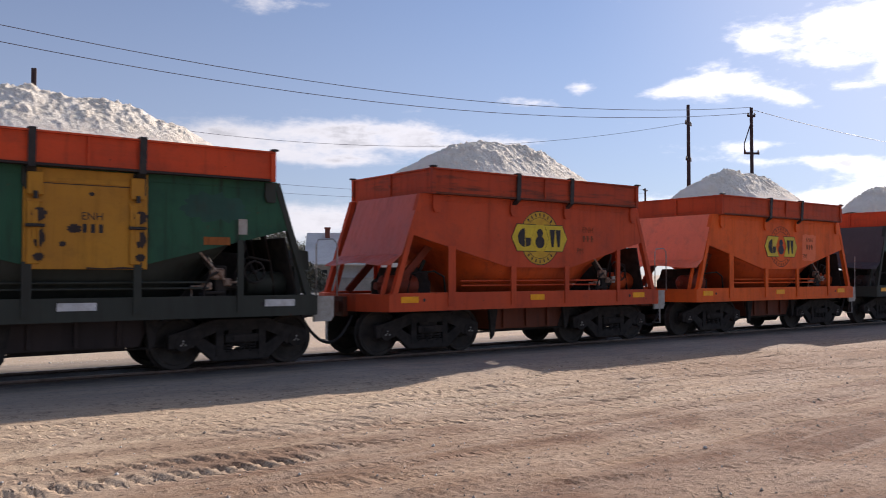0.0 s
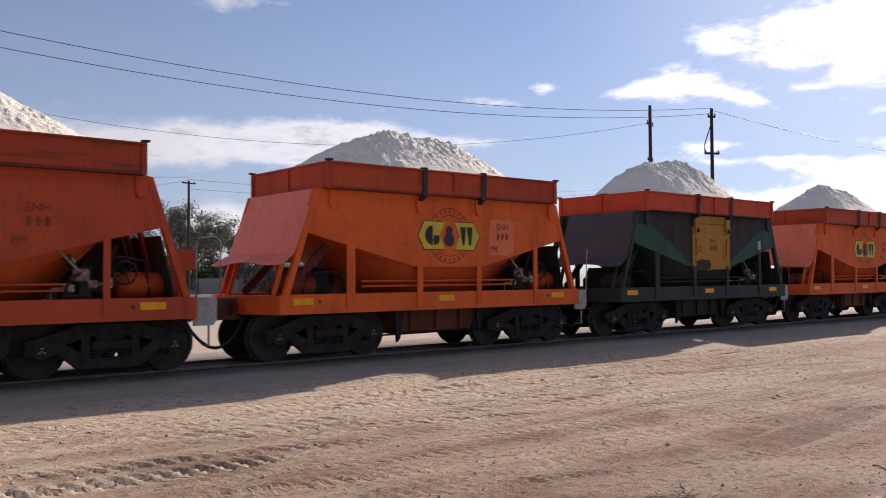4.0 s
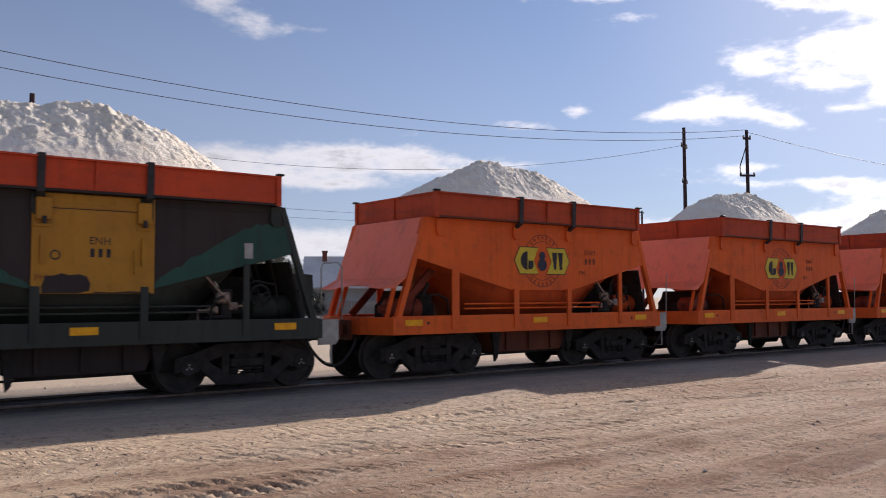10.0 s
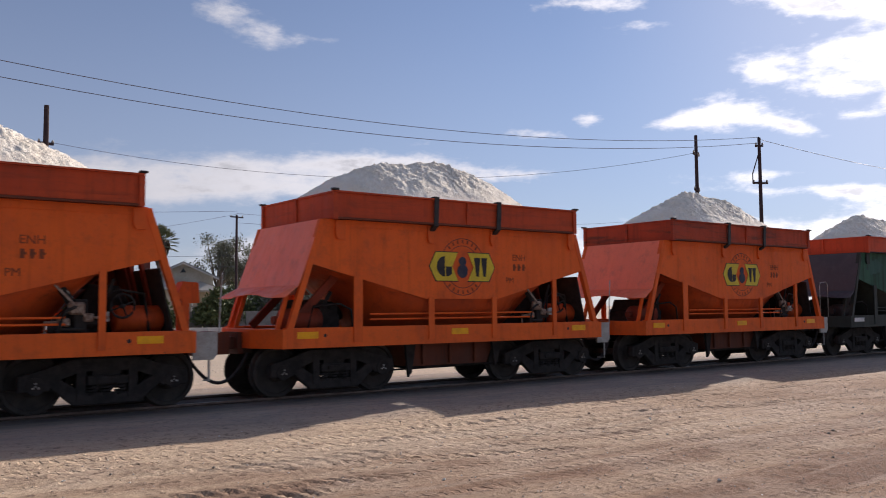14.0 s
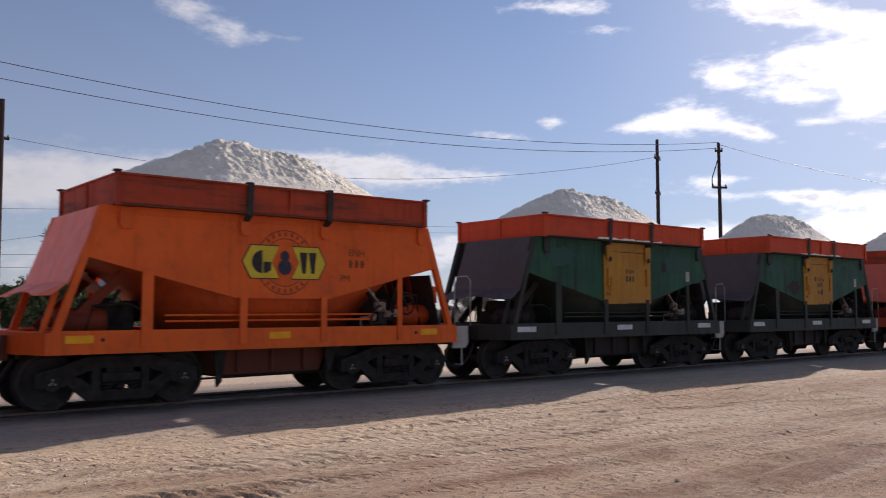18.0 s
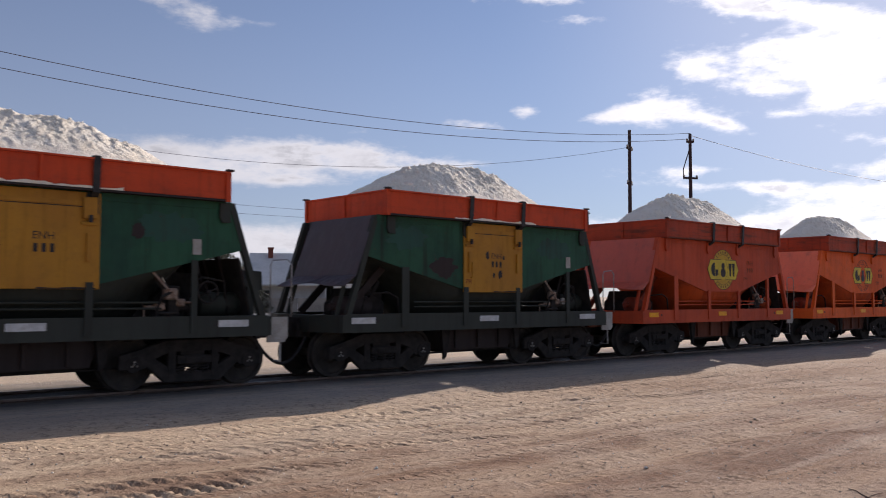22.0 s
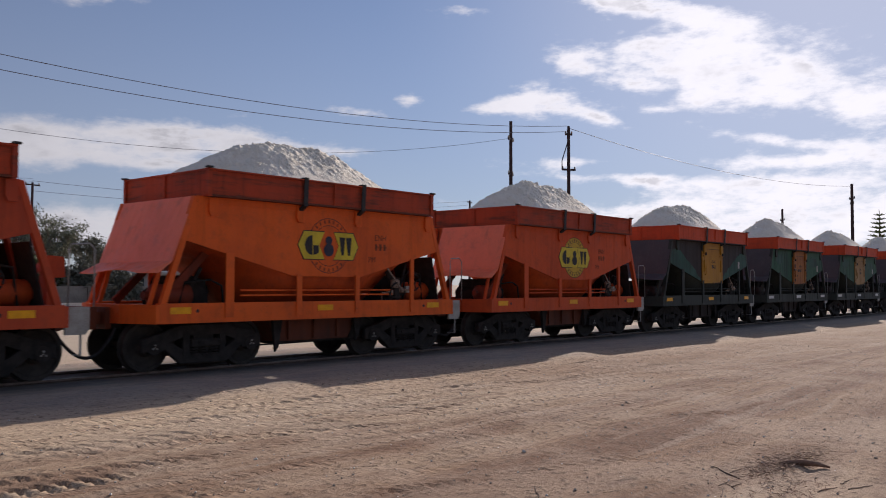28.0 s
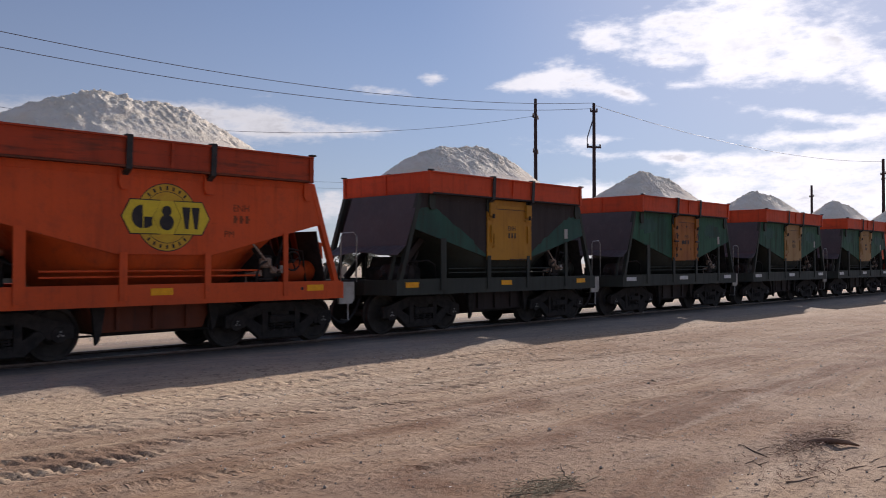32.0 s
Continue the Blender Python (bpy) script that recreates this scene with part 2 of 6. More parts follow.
BELLY = paint("grimy_belly_paint", (0.56, 0.083, 0.013), (0.40, 0.060, 0.013), amount=0.4, rust=0.14)
DARK = paint("dark_brown_paint", (0.046, 0.034, 0.031), (0.036, 0.029, 0.028), grime=(0.026, 0.023, 0.022), amount=0.4, gloss=0.15)
PURPLE = paint("dull_purple_brown_sheet", (0.074, 0.057, 0.06), (0.056, 0.046, 0.05), grime=(0.12, 0.11, 0.108), amount=0.4, rough=0.35, gloss=0.4)
TAN = paint("tan_door_paint", (0.36, 0.21, 0.08), (0.29, 0.16, 0.06), grime=(0.10, 0.06, 0.03), amount=0.4)
RUSTED = paint("rusted_yellow_paint", (0.36, 0.13, 0.022), (0.25, 0.075, 0.02), grime=(0.07, 0.03, 0.018), amount=0.6, rust=0.2)
YELLOW = paint("wagon_yellow_paint", (0.47, 0.22, 0.022), (0.39, 0.175, 0.022), grime=(0.10, 0.05, 0.02), amount=0.42)
LOGO_YELLOW = plain("badge_yellow", (0.70, 0.52, 0.03), (0.55, 0.40, 0.03), 3.0, 0.5, bump=0.05)
LOGO_FADED = plain("faded_badge_yellow", (0.58, 0.37, 0.03), (0.50, 0.27, 0.028), 6.0, 0.6, bump=0.05)
INK = plain("dark_lettering", (0.02, 0.02, 0.024), (0.045, 0.035, 0.032), 9.0, 0.6, bump=0.05)
BLUE_INK = plain("blue_black_mark", (0.028, 0.030, 0.055), (0.05, 0.045, 0.06), 9.0, 0.6, bump=0.05)
INK_FADED = plain("faded_lettering", (0.16, 0.045, 0.02), (0.25, 0.06, 0.02), 12.0, 0.7, bump=0.05)
PATCH = plain("patched_orange", (0.80, 0.19, 0.075), (0.74, 0.165, 0.055), 5.0, 0.6, bump=0.05)
REFLECT_Y = plain("yellow_reflector", (0.92, 0.42, 0.005), (0.78, 0.33, 0.008), 9.0, 0.35, bump=0.05)
REFLECT_W = plain("white_reflector", (0.62, 0.63, 0.62), (0.45, 0.45, 0.43), 9.0, 0.35, bump=0.05)
STRAP = plain("black_strap_iron", (0.02, 0.02, 0.021), (0.045, 0.04, 0.038), 8.0, 0.55)
IRON = plain("grimy_cast_iron", (0.018, 0.016, 0.015), (0.040, 0.034, 0.030), 6.0, 0.88, bump=0.4)
WHEEL = plain("wheel_steel", (0.030, 0.027, 0.024), (0.058, 0.049, 0.042), 5.0, 0.85, 0.0)
BOLT = plain("worn_steel", (0.36, 0.35, 0.33), (0.16, 0.15, 0.14), 10.0, 0.45, 0.6)
PALE = plain("pale_grey_plate", (0.42, 0.40, 0.36), (0.30, 0.28, 0.24), 5.0, 0.6)
RUBBER = plain("black_hose_rubber", (0.016, 0.016, 0.017), (0.03, 0.028, 0.027), 12.0, 0.65)
GALV = plain("galvanised_rail", (0.40, 0.40, 0.39), (0.28, 0.27, 0.25), 8.0, 0.45, 0.5)
BRASS = plain("pale_valve_metal", (0.36, 0.29, 0.23), (0.17, 0.09, 0.055), 14.0, 0.5, 0.3)
RAIL = plain("rail_steel", (0.09, 0.06, 0.045), (0.15, 0.11, 0.09), 6.0, 0.5, 0.5)
POLE = plain("dark_pole_timber", (0.035, 0.022, 0.028), (0.06, 0.04, 0.04), 5.0, 0.85)
WIRE = plain("wire_metal", (0.10, 0.10, 0.14), (0.14, 0.14, 0.17), 5.0, 0.6)


def gypsum():
    m, n, b = material("gypsum")
    pos = n.node("ShaderNodeTexCoord").outputs["Object"]
    big, mid, fine = n.noise(pos, 1.6, 5.0, 0.6), n.noise(pos, 9.0, 6.0, 0.62), n.noise(pos, 45.0, 5.0, 0.65)
    col = n.mix(n.ramp(big, 0.35, 0.68), (0.84, 0.75, 0.60), (0.92, 0.85, 0.72))
    col = n.mix(n.math("MULTIPLY", n.ramp(mid, 0.55, 0.75), 0.4), col, (0.50, 0.43, 0.34))
    n.put(b.inputs["Base Color"], col)
    b.inputs["Roughness"].default_value = 0.95
    bumped(n, b, n.math("ADD", mid, n.math("MULTIPLY", fine, 0.45)), 0.8, 0.045)
    return m


def dirt():
    m, n, b = material("yard_dirt")
    pos = n.node("ShaderNodeTexCoord").outputs["Object"]
    sep = n.node("ShaderNodeSeparateXYZ")
    n.put(sep.inputs[0], pos)
    X, Y = sep.outputs[0], sep.outputs[1]
    # the wheel lanes fan out: they run away from the track near the camera and towards it further on
    lean = n.ramp(Y, 3.5, 7.5, 0.10, -0.06)
    q = n.math("SUBTRACT", Y, n.math("MULTIPLY", lean, X))
    drift = n.noise(pos, 0.45, 4.0, 0.6)
    q = n.math("ADD", q, n.math("MULTIPLY", n.math("SUBTRACT", drift, 0.5), 0.55))
    along = n.joined(X, q, 0.0)
    patch = n.noise(n.add(pos, (7.0, 2.0, 0.0)), 0.55, 6.0, 0.65)
    wide = n.noise(n.scaled(along, 0.05, 0.55, 1.0), 1.0, 4.0, 0.5)
    lanes = n.noise(n.scaled(along, 0.13, 1.9, 1.0), 1.0, 4.0, 0.55)
    tyres = n.noise(n.scaled(n.add(along, (3.0, 8.0, 0.0)), 0.30, 8.0, 1.0), 1.0, 3.0, 0.5)
    mid = n.noise(n.scaled(along, 0.5, 1.8, 1.0), 2.4, 6.0, 0.65)
    speck = n.noise(n.scaled(pos, 0.85, 1.1, 1.0), 13.0, 4.0, 0.65)
    fine = n.noise(pos, 42.0, 4.0, 0.7)
    chalk = n.node("ShaderNodeTexVoronoi")
    n.put(chalk.inputs["Vector"], pos), n.put(chalk.inputs["Scale"], 3.4)
    red = n.ramp(n.math("ADD", Y, n.math("MULTIPLY", n.math("SUBTRACT", wide, 0.5), 7.0)), 4.6, 8.4, 1.0, 0.0)
    far_side = n.math("MULTIPLY", n.ramp(X, 7.0, 15.0), n.ramp(Y, 8.6, 11.6, 1.0, 0.0))
    red = n.math("MAXIMUM", red, n.math("MULTIPLY", far_side, n.ramp(wide, 0.30, 0.55, 0.75, 0.95)))
    red = n.math("MULTIPLY", red, n.ramp(Y, 2.6, 4.0, 0.62, 1.0))
    col = n.mix(red, (0.61, 0.462, 0.312), (0.325, 0.196, 0.112))
    col = n.mix(n.math("MULTIPLY", n.ramp(lanes, 0.46, 0.60), n.math("MULTIPLY", n.ramp(Y, 6.5, 10.0, 0.85, 0.12), n.ramp(patch, 0.34, 0.60, 0.35, 1.0))), col, (0.25, 0.145, 0.088))
    # two worn red-brown wheel lanes of the haul road
    for c, w, k in ((4.45, 0.60, 0.9), (3.05, 0.42, 0.7), (6.1, 0.45, 0.55)):
        off = n.math("ABSOLUTE", n.math("ADD", n.math("SUBTRACT", Y, c), n.math("MULTIPLY", n.math("SUBTRACT", drift, 0.5), 0.9)))
        col = n.mix(n.math("MULTIPLY", n.ramp(off, w, w * 0.35), n.math("MULTIPLY", n.ramp(patch, 0.30, 0.62, 0.3, 1.0), k)), col, (0.185, 0.088, 0.046))
    col = n.mix(n.math("MULTIPLY", n.ramp(lanes, 0.46, 0.34), 0.4), col, (0.50, 0.385, 0.285))
    col = n.mix(n.math("MULTIPLY", n.ramp(tyres, 0.53, 0.63), n.ramp(mid, 0.35, 0.6, 0.05, 0.28)), col, (0.20, 0.12, 0.08))
    col = n.mix(n.math("MULTIPLY", n.ramp(patch, 0.56, 0.40), 0.3), col, (0.50, 0.385, 0.285))
    col = n.mix(n.math("MULTIPLY", n.ramp(mid, 0.52, 0.74), 0.4), col, (0.21, 0.14, 0.095))
    # dark grain in the dirt, with the shadow speckle of small pits painted in
    col = n.mix(n.math("MULTIPLY", n.ramp(speck, 0.53, 0.66), 0.75), col, (0.13, 0.082, 0.053))
    col = n.mix(n.math("MULTIPLY", n.ramp(fine, 0.52, 0.70), 0.5), col, (0.17, 0.115, 0.08))
    col = n.mix(n.ramp(chalk.outputs["Distance"], 0.038, 0.026), col, (0.75, 0.72, 0.66))
    col = n.mix(n.ramp(Y, 15.0, 18.0, 0.0, 0.5), col, (0.60, 0.51, 0.39))
    # ballast dust and oil between and beside the rails; train's shade also painted in
    bed = n.ramp(n.math("ABSOLUTE", n.math("SUBTRACT", Y, 13.74)), 2.3, 3.6, 1.0, 0.0)
    col = n.mix(n.math("MULTIPLY", bed, n.ramp(mid, 0.3, 0.7, 0.5, 0.85)), col, (0.25, 0.230, 0.207))
    oil = n.ramp(n.math("ABSOLUTE", n.math("ADD", n.math("SUBTRACT", Y, 13.74), n.math("MULTIPLY", n.math("SUBTRACT", patch, 0.5), 0.8))), 0.8, 1.9, 1.0, 0.0)
    col = n.mix(n.math("MULTIPLY", oil, n.ramp(mid, 0.3, 0.7, 0.7, 0.92)), col, (0.085, 0.078, 0.072))
    n.put(b.inputs["Base Color"], col)
    b.inputs["Roughness"].default_value = 0.95
    b.inputs["Specular IOR Level"].default_value = 0.25
    # rows of small tyre-lug dents that cross the yard at a slant
    rows = 0.0
    for lean, gap, step, where in ((0.30, 0.62, 0.15, 0.0), (0.10, 0.47, 0.19, 5.0)):
        line = n.math("ADD", n.math("MULTIPLY_ADD", X, lean, Y), n.math("MULTIPLY", drift, 0.35))
        crest = n.ramp(n.math("SINE", n.math("MULTIPLY", line, 6.2832 / gap)), 0.66, 0.92)
        dash = n.ramp(n.math("SINE", n.math("MULTIPLY_ADD", X, 6.2832 / step, n.math("MULTIPLY", mid, 4.0))), -0.1, 0.7)
        some = n.ramp(n.noise(n.add(n.scaled(along, 0.22, 0.9, 1.0), (where, where, 1.0)), 1.0, 3.0, 0.55), 0.47, 0.58)
        rows = n.math("ADD", rows, n.math("MULTIPLY", n.math("MULTIPLY", crest, dash), some))
    rows = n.math("MULTIPLY", rows, n.math("MULTIPLY", n.ramp(Y, 4.6, 5.6), n.ramp(Y, 10.2, 11.4, 1.0, 0.0)))
    h = n.math("SUBTRACT", n.math("ADD", n.math("MULTIPLY", speck, 0.8), n.math("ADD", n.math("MULTIPLY", fine, 0.3), n.math("MULTIPLY", tyres, 0.35))), n.math("MULTIPLY", rows, 0.55))
    bumped(n, b, h, 0.9, 0.034)
    return m


GYPSUM, DIRT = gypsum(), dirt()

# ---- mesh helpers ----
def finish(name, bm, mat, smooth=False):
    bmesh.ops.recalc_face_normals(bm, faces=bm.faces)
    me = bpy.data.meshes.new(name)
    bm.to_mesh(me)
    bm.free()
    me.materials.append(mat)
    if smooth:
        for p in me.polygons:
            p.use_smooth = True
    return me


def part(name, bm, mat, parent, label="", at=None, smooth=False):
    """One mesh object under a thing or a part; bm may also be a ready mesh."""
    me = bm if isinstance(bm, bpy.types.Mesh) else finish(name, bm, mat, smooth)
    ob = new(name, me)
    ob.parent = parent
    if at is not None:
        ob.matrix_basis = at if isinstance(at, Matrix) else Matrix.Translation(at)
    if label:
        ob["label"] = label
    return ob


def thing(name, at, label, category, group="", kind=""):
    ob = new(name)
    ob.matrix_basis = at if isinstance(at, Matrix) else Matrix.Translation(at)
    return tagged(ob, label, category, group, kind)


def box(x0, x1, y0, y1, z0, z1, bm=None, bevel=0.0):
    bm = bm or bmesh.new()
    v = [bm.verts.new((x, y, z)) for x in (x0, x1) for y in (y0, y1) for z in (z0, z1)]
    f = [bm.faces.new([v[i] for i in q]) for q in ((0, 1, 3, 2), (4, 6, 7, 5), (0, 4, 5, 1), (2, 3, 7, 6), (0, 2, 6, 4), (1, 5, 7, 3))]
    if bevel:
        es = {e for q in f for e in q.edges}
        bmesh.ops.bevel(bm, geom=list(es), offset=bevel, segments=1, affect="EDGES")
    return bm


def prism(pts, y0, y1, bm=None, bevel=0.0):
    """A plate whose outline in x, z is pts, from y0 to y1."""
    bm = bm or bmesh.new()
    a, b = [bm.verts.new((x, y0, z)) for x, z in pts], [bm.verts.new((x, y1, z)) for x, z in pts]
    k = len(pts)
    fs = [bm.faces.new(a), bm.faces.new(b[::-1])]
    fs += [bm.faces.new((a[i], b[i], b[(i + 1) % k], a[(i + 1) % k])) for i in range(k)]
    if bevel:
        bmesh.ops.bevel(bm, geom=list({e for q in fs for e in q.edges}), offset=bevel, segments=1, affect="EDGES")
    return bm


def cross(pts, x0, x1, bm=None):
    """A bar whose outline in y, z is pts, from x0 to x1."""
    bm = bm or bmesh.new()
    a, b = [bm.verts.new((x0, y, z)) for y, z in pts], [bm.verts.new((x1, y, z)) for y, z in pts]
    k = len(pts)
    bm.faces.new(a), bm.faces.new(b[::-1])
    for i in range(k):
        bm.faces.new((a[i], b[i], b[(i + 1) % k], a[(i + 1) % k]))
    return bm


def tube(path, r, n=8, bm=None):
    """A round bar along the points of path; r is one radius, or one for each point."""
    bm = bm or bmesh.new()
    path = [Vector(p) for p in path]
    rs = r if isinstance(r, (list, tuple)) else [r] * len(path)
    rings = []
    for i, p in enumerate(path):
        d = (path[min(i + 1, len(path) - 1)] - path[max(i - 1, 0)]).normalized()
        u = d.cross(Vector((0.13, 0.31, 0.94)) if abs(d.z) < 0.9 else Vector((1, 0, 0))).normalized()
        w = d.cross(u)
        rings.append([bm.verts.new(p + rs[i] * (math.cos(2 * math.pi * j / n) * u + math.sin(2 * math.pi * j / n) * w)) for j in range(n)])
    for a, b in zip(rings, rings[1:]):
        for j in range(n):
            bm.faces.new((a[j], b[j], b[(j + 1) % n], a[(j + 1) % n]))
    bm.faces.new(rings[0][::-1]), bm.faces.new(rings[-1])
    return bm


def slab(a, b, c, d, t, bm=None):
    """A plate with corners a b c d and thickness t along its normal."""
    bm = bm or bmesh.new()
    a, b, c, d = (Vector(p) for p in (a, b, c, d))
    nrm = (b - a).cross(c - a).normalized() * t
    lo, hi = [bm.verts.new(p) for p in (a, b, c, d)], [bm.verts.new(p + nrm) for p in (a, b, c, d)]
    bm.faces.new(lo), bm.faces.new(hi[::-1])
    for i in range(4):
        bm.faces.new((lo[i], hi[i], hi[(i + 1) % 4], lo[(i + 1) % 4]))
    return bm


def bar(p, q, w, d, bm=None):
    """A square bar from p to q, w wide across the track's direction and d deep in y."""
    p, q = Vector(p), Vector(q)
    u = (q - p).normalized()
    s = u.cross(Vector((0, 1, 0)))
    s = s.normalized() * w / 2 if s.length > 1e-4 else Vector((w / 2, 0, 0))
    y = s.cross(u).normalized() * d / 2
    bm = bm or bmesh.new()
    v = [bm.verts.new(o + i * s + j * y) for o in (p, q) for i, j in ((-1, -1), (1, -1), (1, 1), (-1, 1))]
    bm.faces.new(v[:4]), bm.faces.new(v[4:][::-1])
    for i in range(4):
        bm.faces.new((v[i], v[4 + i], v[4 + (i + 1) % 4], v[(i + 1) % 4]))
    return bm


def disc(cx, cz, r, y0, y1, n=28, inner=0.0, bm=None, a0=0.0, a1=360.0):
    """A disc or ring in the plane of the wagon's side."""
    bm = bm or bmesh.new()
    full = a1 - a0 >= 360
    k = n if full else n + 1
    at = [radians(a0 + (a1 - a0) * i / n) for i in range(k)]
    out = [(cx + r * math.cos(a), cz + r * math.sin(a)) for a in at]
    if not inner:
        return prism(out if full else out + [(cx, cz)] if a1 - a0 != 180 else out, y0, y1, bm)
    ins = [(cx + inner * math.cos(a), cz + inner * math.sin(a)) for a in at]
    for i in range(n):
        j = (i + 1) % k
        prism([out[i], out[j], ins[j], ins[i]], y0, y1, bm)
    return bm

# ---- ground and track ----
def rut(y, c, w, d):
    """Depth of a wheel rut at distance y from its middle, with raised shoulders."""
    u = abs(y - c) / w
    return -d * math.exp(-u * u * 2.2) + 0.45 * d * math.exp(-(u - 1.5) ** 2 * 5)


def smooth(t):
    t = min(1.0, max(0.0, t))
    return t * t * (3 - 2 * t)


LUGS = [(7.25, -0.17, 0.15, 0.19, 0.066, 0.6, 4.6), (6.85, -0.08, 0.12, 0.18, 0.052, 1.0, 3.6), (8.45, -0.07, 0.16, 0.27, 0.034, 3.6, 9.5), (8.05, -0.08, 0.13, 0.26, 0.030, 3.6, 9.0),
        (8.95, 0.0, 0.15, 0.25, 0.030, 5.5, 14.0), (9.45, 0.02, 0.13, 0.30, 0.026, 7.0, 17.0), (7.75, -0.11, 0.13, 0.25, 0.028, 4.2, 9.5), (9.9, 0.02, 0.14, 0.28, 0.034, 9.5, 17.0),
        (8.7, -0.04, 0.13, 0.28, 0.026, 8.0, 17.0), (8.69, -0.37, 0.12, 0.17, 0.034, 3.2, 7.4), (5.96, -0.17, 0.11, 0.16, 0.032, 2.8, 6.4), (5.33, -0.31, 0.11, 0.16, 0.034, 3.8, 8.4),
        (11.37, -0.33, 0.13, 0.24, 0.040, 10.6, 15.5), (6.45, -0.12, 0.10, 0.17, 0.028, 2.4, 6.0), (7.6, -0.40, 0.11, 0.20, 0.028, 6.4, 10.5)]


def GROUND_Z(x, y):
    """Height of the yard: level with the sleepers at the track, lower on both sides, ruts and lug marks before it."""
    z = -0.05 - 0.09 * smooth((abs(y - AXIS) - 1.5) / 2.2)
    near = max(0.0, 1 - abs(x - 10) / 32) * (smooth((11.9 - y) / 0.8) * 0.85 + 0.15) * smooth((y + 1) / 2)
    if y > 30 or near <= 0:
        return z
    z += 0.035 * noise.fractal(Vector((x * 0.22, y * 0.5, 0)), 1.0, 2.0, 3) * near
    z += 0.014 * noise.fractal(Vector((x * 1.3, y * 2.1, 4)), 0.9, 2.1, 4) * near
    z += 0.006 * noise.noise(Vector((x * 4.5, y * 8.5, 9))) * near
    # churned band with short ridges along the haul road
    band = math.exp(-((y - 9.0) / 1.9) ** 4) * near
    chop = noise.fractal(Vector((x * 3.2, y * 6.5, 12)), 0.8, 2.1, 3)
    z += 0.03 * max(0.0, abs(chop) - 0.24) * band
    q = y - (0.10 - 0.16 * smooth((y - 3.5) / 4)) * x + 0.06 * math.sin(x * 0.35)
    wob = 0.75 + 0.5 * noise.noise(Vector((x * 0.3, 3, 1)))
    for c, w, d in ((3.3, 0.3, 0.022), (4.1, 0.14, 0.016), (4.9, 0.26, 0.03), (5.7, 0.22, 0.022), (6.9, 0.2, 0.026), (8.8, 0.26, 0.024), (9.8, 0.22, 0.02),
                    (3.75, 0.06, 0.012), (4.45, 0.05, 0.012), (5.25, 0.06, 0.014), (6.1, 0.05, 0.012), (6.35, 0.05, 0.012), (7.4, 0.06, 0.014), (8.2, 0.05, 0.012), (2.6, 0.06, 0.014), (2.25, 0.2, 0.022), (1.8, 0.07, 0.014), (3.12, 0.05, 0.012)):
        z += rut(q, c, w, d) * wob * near
    # lug marks of heavy tyres: line, half width, spacing, depth, from x to x
    for c, k, w, per, d, lo, hi in LUGS:
        e = y - c - k * (x - 3)
        if abs(e) < 0.4 and lo - 0.6 < x < hi + 0.6:
            fade = min(1, max(0, (x - lo) / 0.6 + 1)) * min(1, max(0, (hi - x) / 0.6 + 1))
            s = math.sin(2 * math.pi * (x + 0.5 * e) / per + 1.5 * noise.noise(Vector((x * 0.8, c, 5))))
            gap = 0.35 + 1.5 * max(0, noise.noise(Vector((x * 1.1, c * 3, 2))) + 0.25)
            z -= 0.62 * d * max(-0.3, math.tanh(3.2 * s - 1.5)) * math.exp(-(e / w) ** 4) * fade * gap
    return z


def ground():
    def lines(lo, hi, a, b, step, grow):
        out, x, d = [], b, step
        while x < hi:
            out.append(x)
            d *= grow
            x += d
        back, x, d = [], a - step, step
        while x > lo:
            back.append(x)
            d *= grow
            x -= d
        return [lo] + back[::-1] + list(np.arange(a, b, step)) + out + [hi]

    xs = lines(-700, 2500, 0.6, 18.0, 0.04, 1.05)
    ys = lines(-300, 2600, 2.0, 11.4, 0.04, 1.09)
    nx = len(xs)
    verts = [(x, y, GROUND_Z(x, y)) for y in ys for x in xs]
    faces = [(j * nx + i, j * nx + i + 1, (j + 1) * nx + i + 1, (j + 1) * nx + i) for j in range(len(ys) - 1) for i in range(nx - 1)]
    me = bpy.data.meshes.new("ground")
    me.from_pydata(verts, [], faces)
    me.materials.append(DIRT)
    for p in me.polygons:
        p.use_smooth = True
    tagged(new("ground", me), "pinkish tan dirt yard with tyre ruts and lug marks", "ground", kind="structure")


ground()


def track():
    bed = thing("railway_track", (0, 0, 0), "narrow gauge steel rails sunk in dirt", "railway track", kind="structure")
    for y in (-0.533, 0.533):
        c = AXIS + y
        s = 1 if y > 0 else -1
        prof = [(c - 0.032, 0.0), (c + 0.032, 0.0), (c + 0.034, -0.03), (c + 0.008, -0.045), (c + 0.008, -0.1), (c + 0.055, -0.125), (c + 0.055, -0.14),
                (c - 0.055, -0.14), (c - 0.055, -0.125), (c - 0.008, -0.1), (c - 0.008, -0.045), (c - 0.034, -0.03)]
        part("rail", cross(prof, -90, 320), RAIL, bed)
    sleeper = finish("sleeper", box(-0.11, 0.11, -0.95, 0.95, -0.17, -0.053, bevel=0.015), plain("sleeper_timber", (0.10, 0.08, 0.065), (0.17, 0.14, 0.115), 4.0, 0.9))
    for i in range(110):
        part("sleeper", sleeper, None, bed, at=(-18 + 0.68 * i, AXIS, 0))


track()

# ---- wagons ----
SIDE, RIM_Y = 1.20, 1.41
BOGIES, AXLES, WHEEL_R = (-2.5, 2.5), 0.96, 0.42
SHARED = {}


def shared(key, make, mat, smooth=False):
    if (key, mat.name) not in SHARED:
        SHARED[key, mat.name] = finish(key.split("/")[0], make(), mat, smooth)
    return SHARED[key, mat.name]


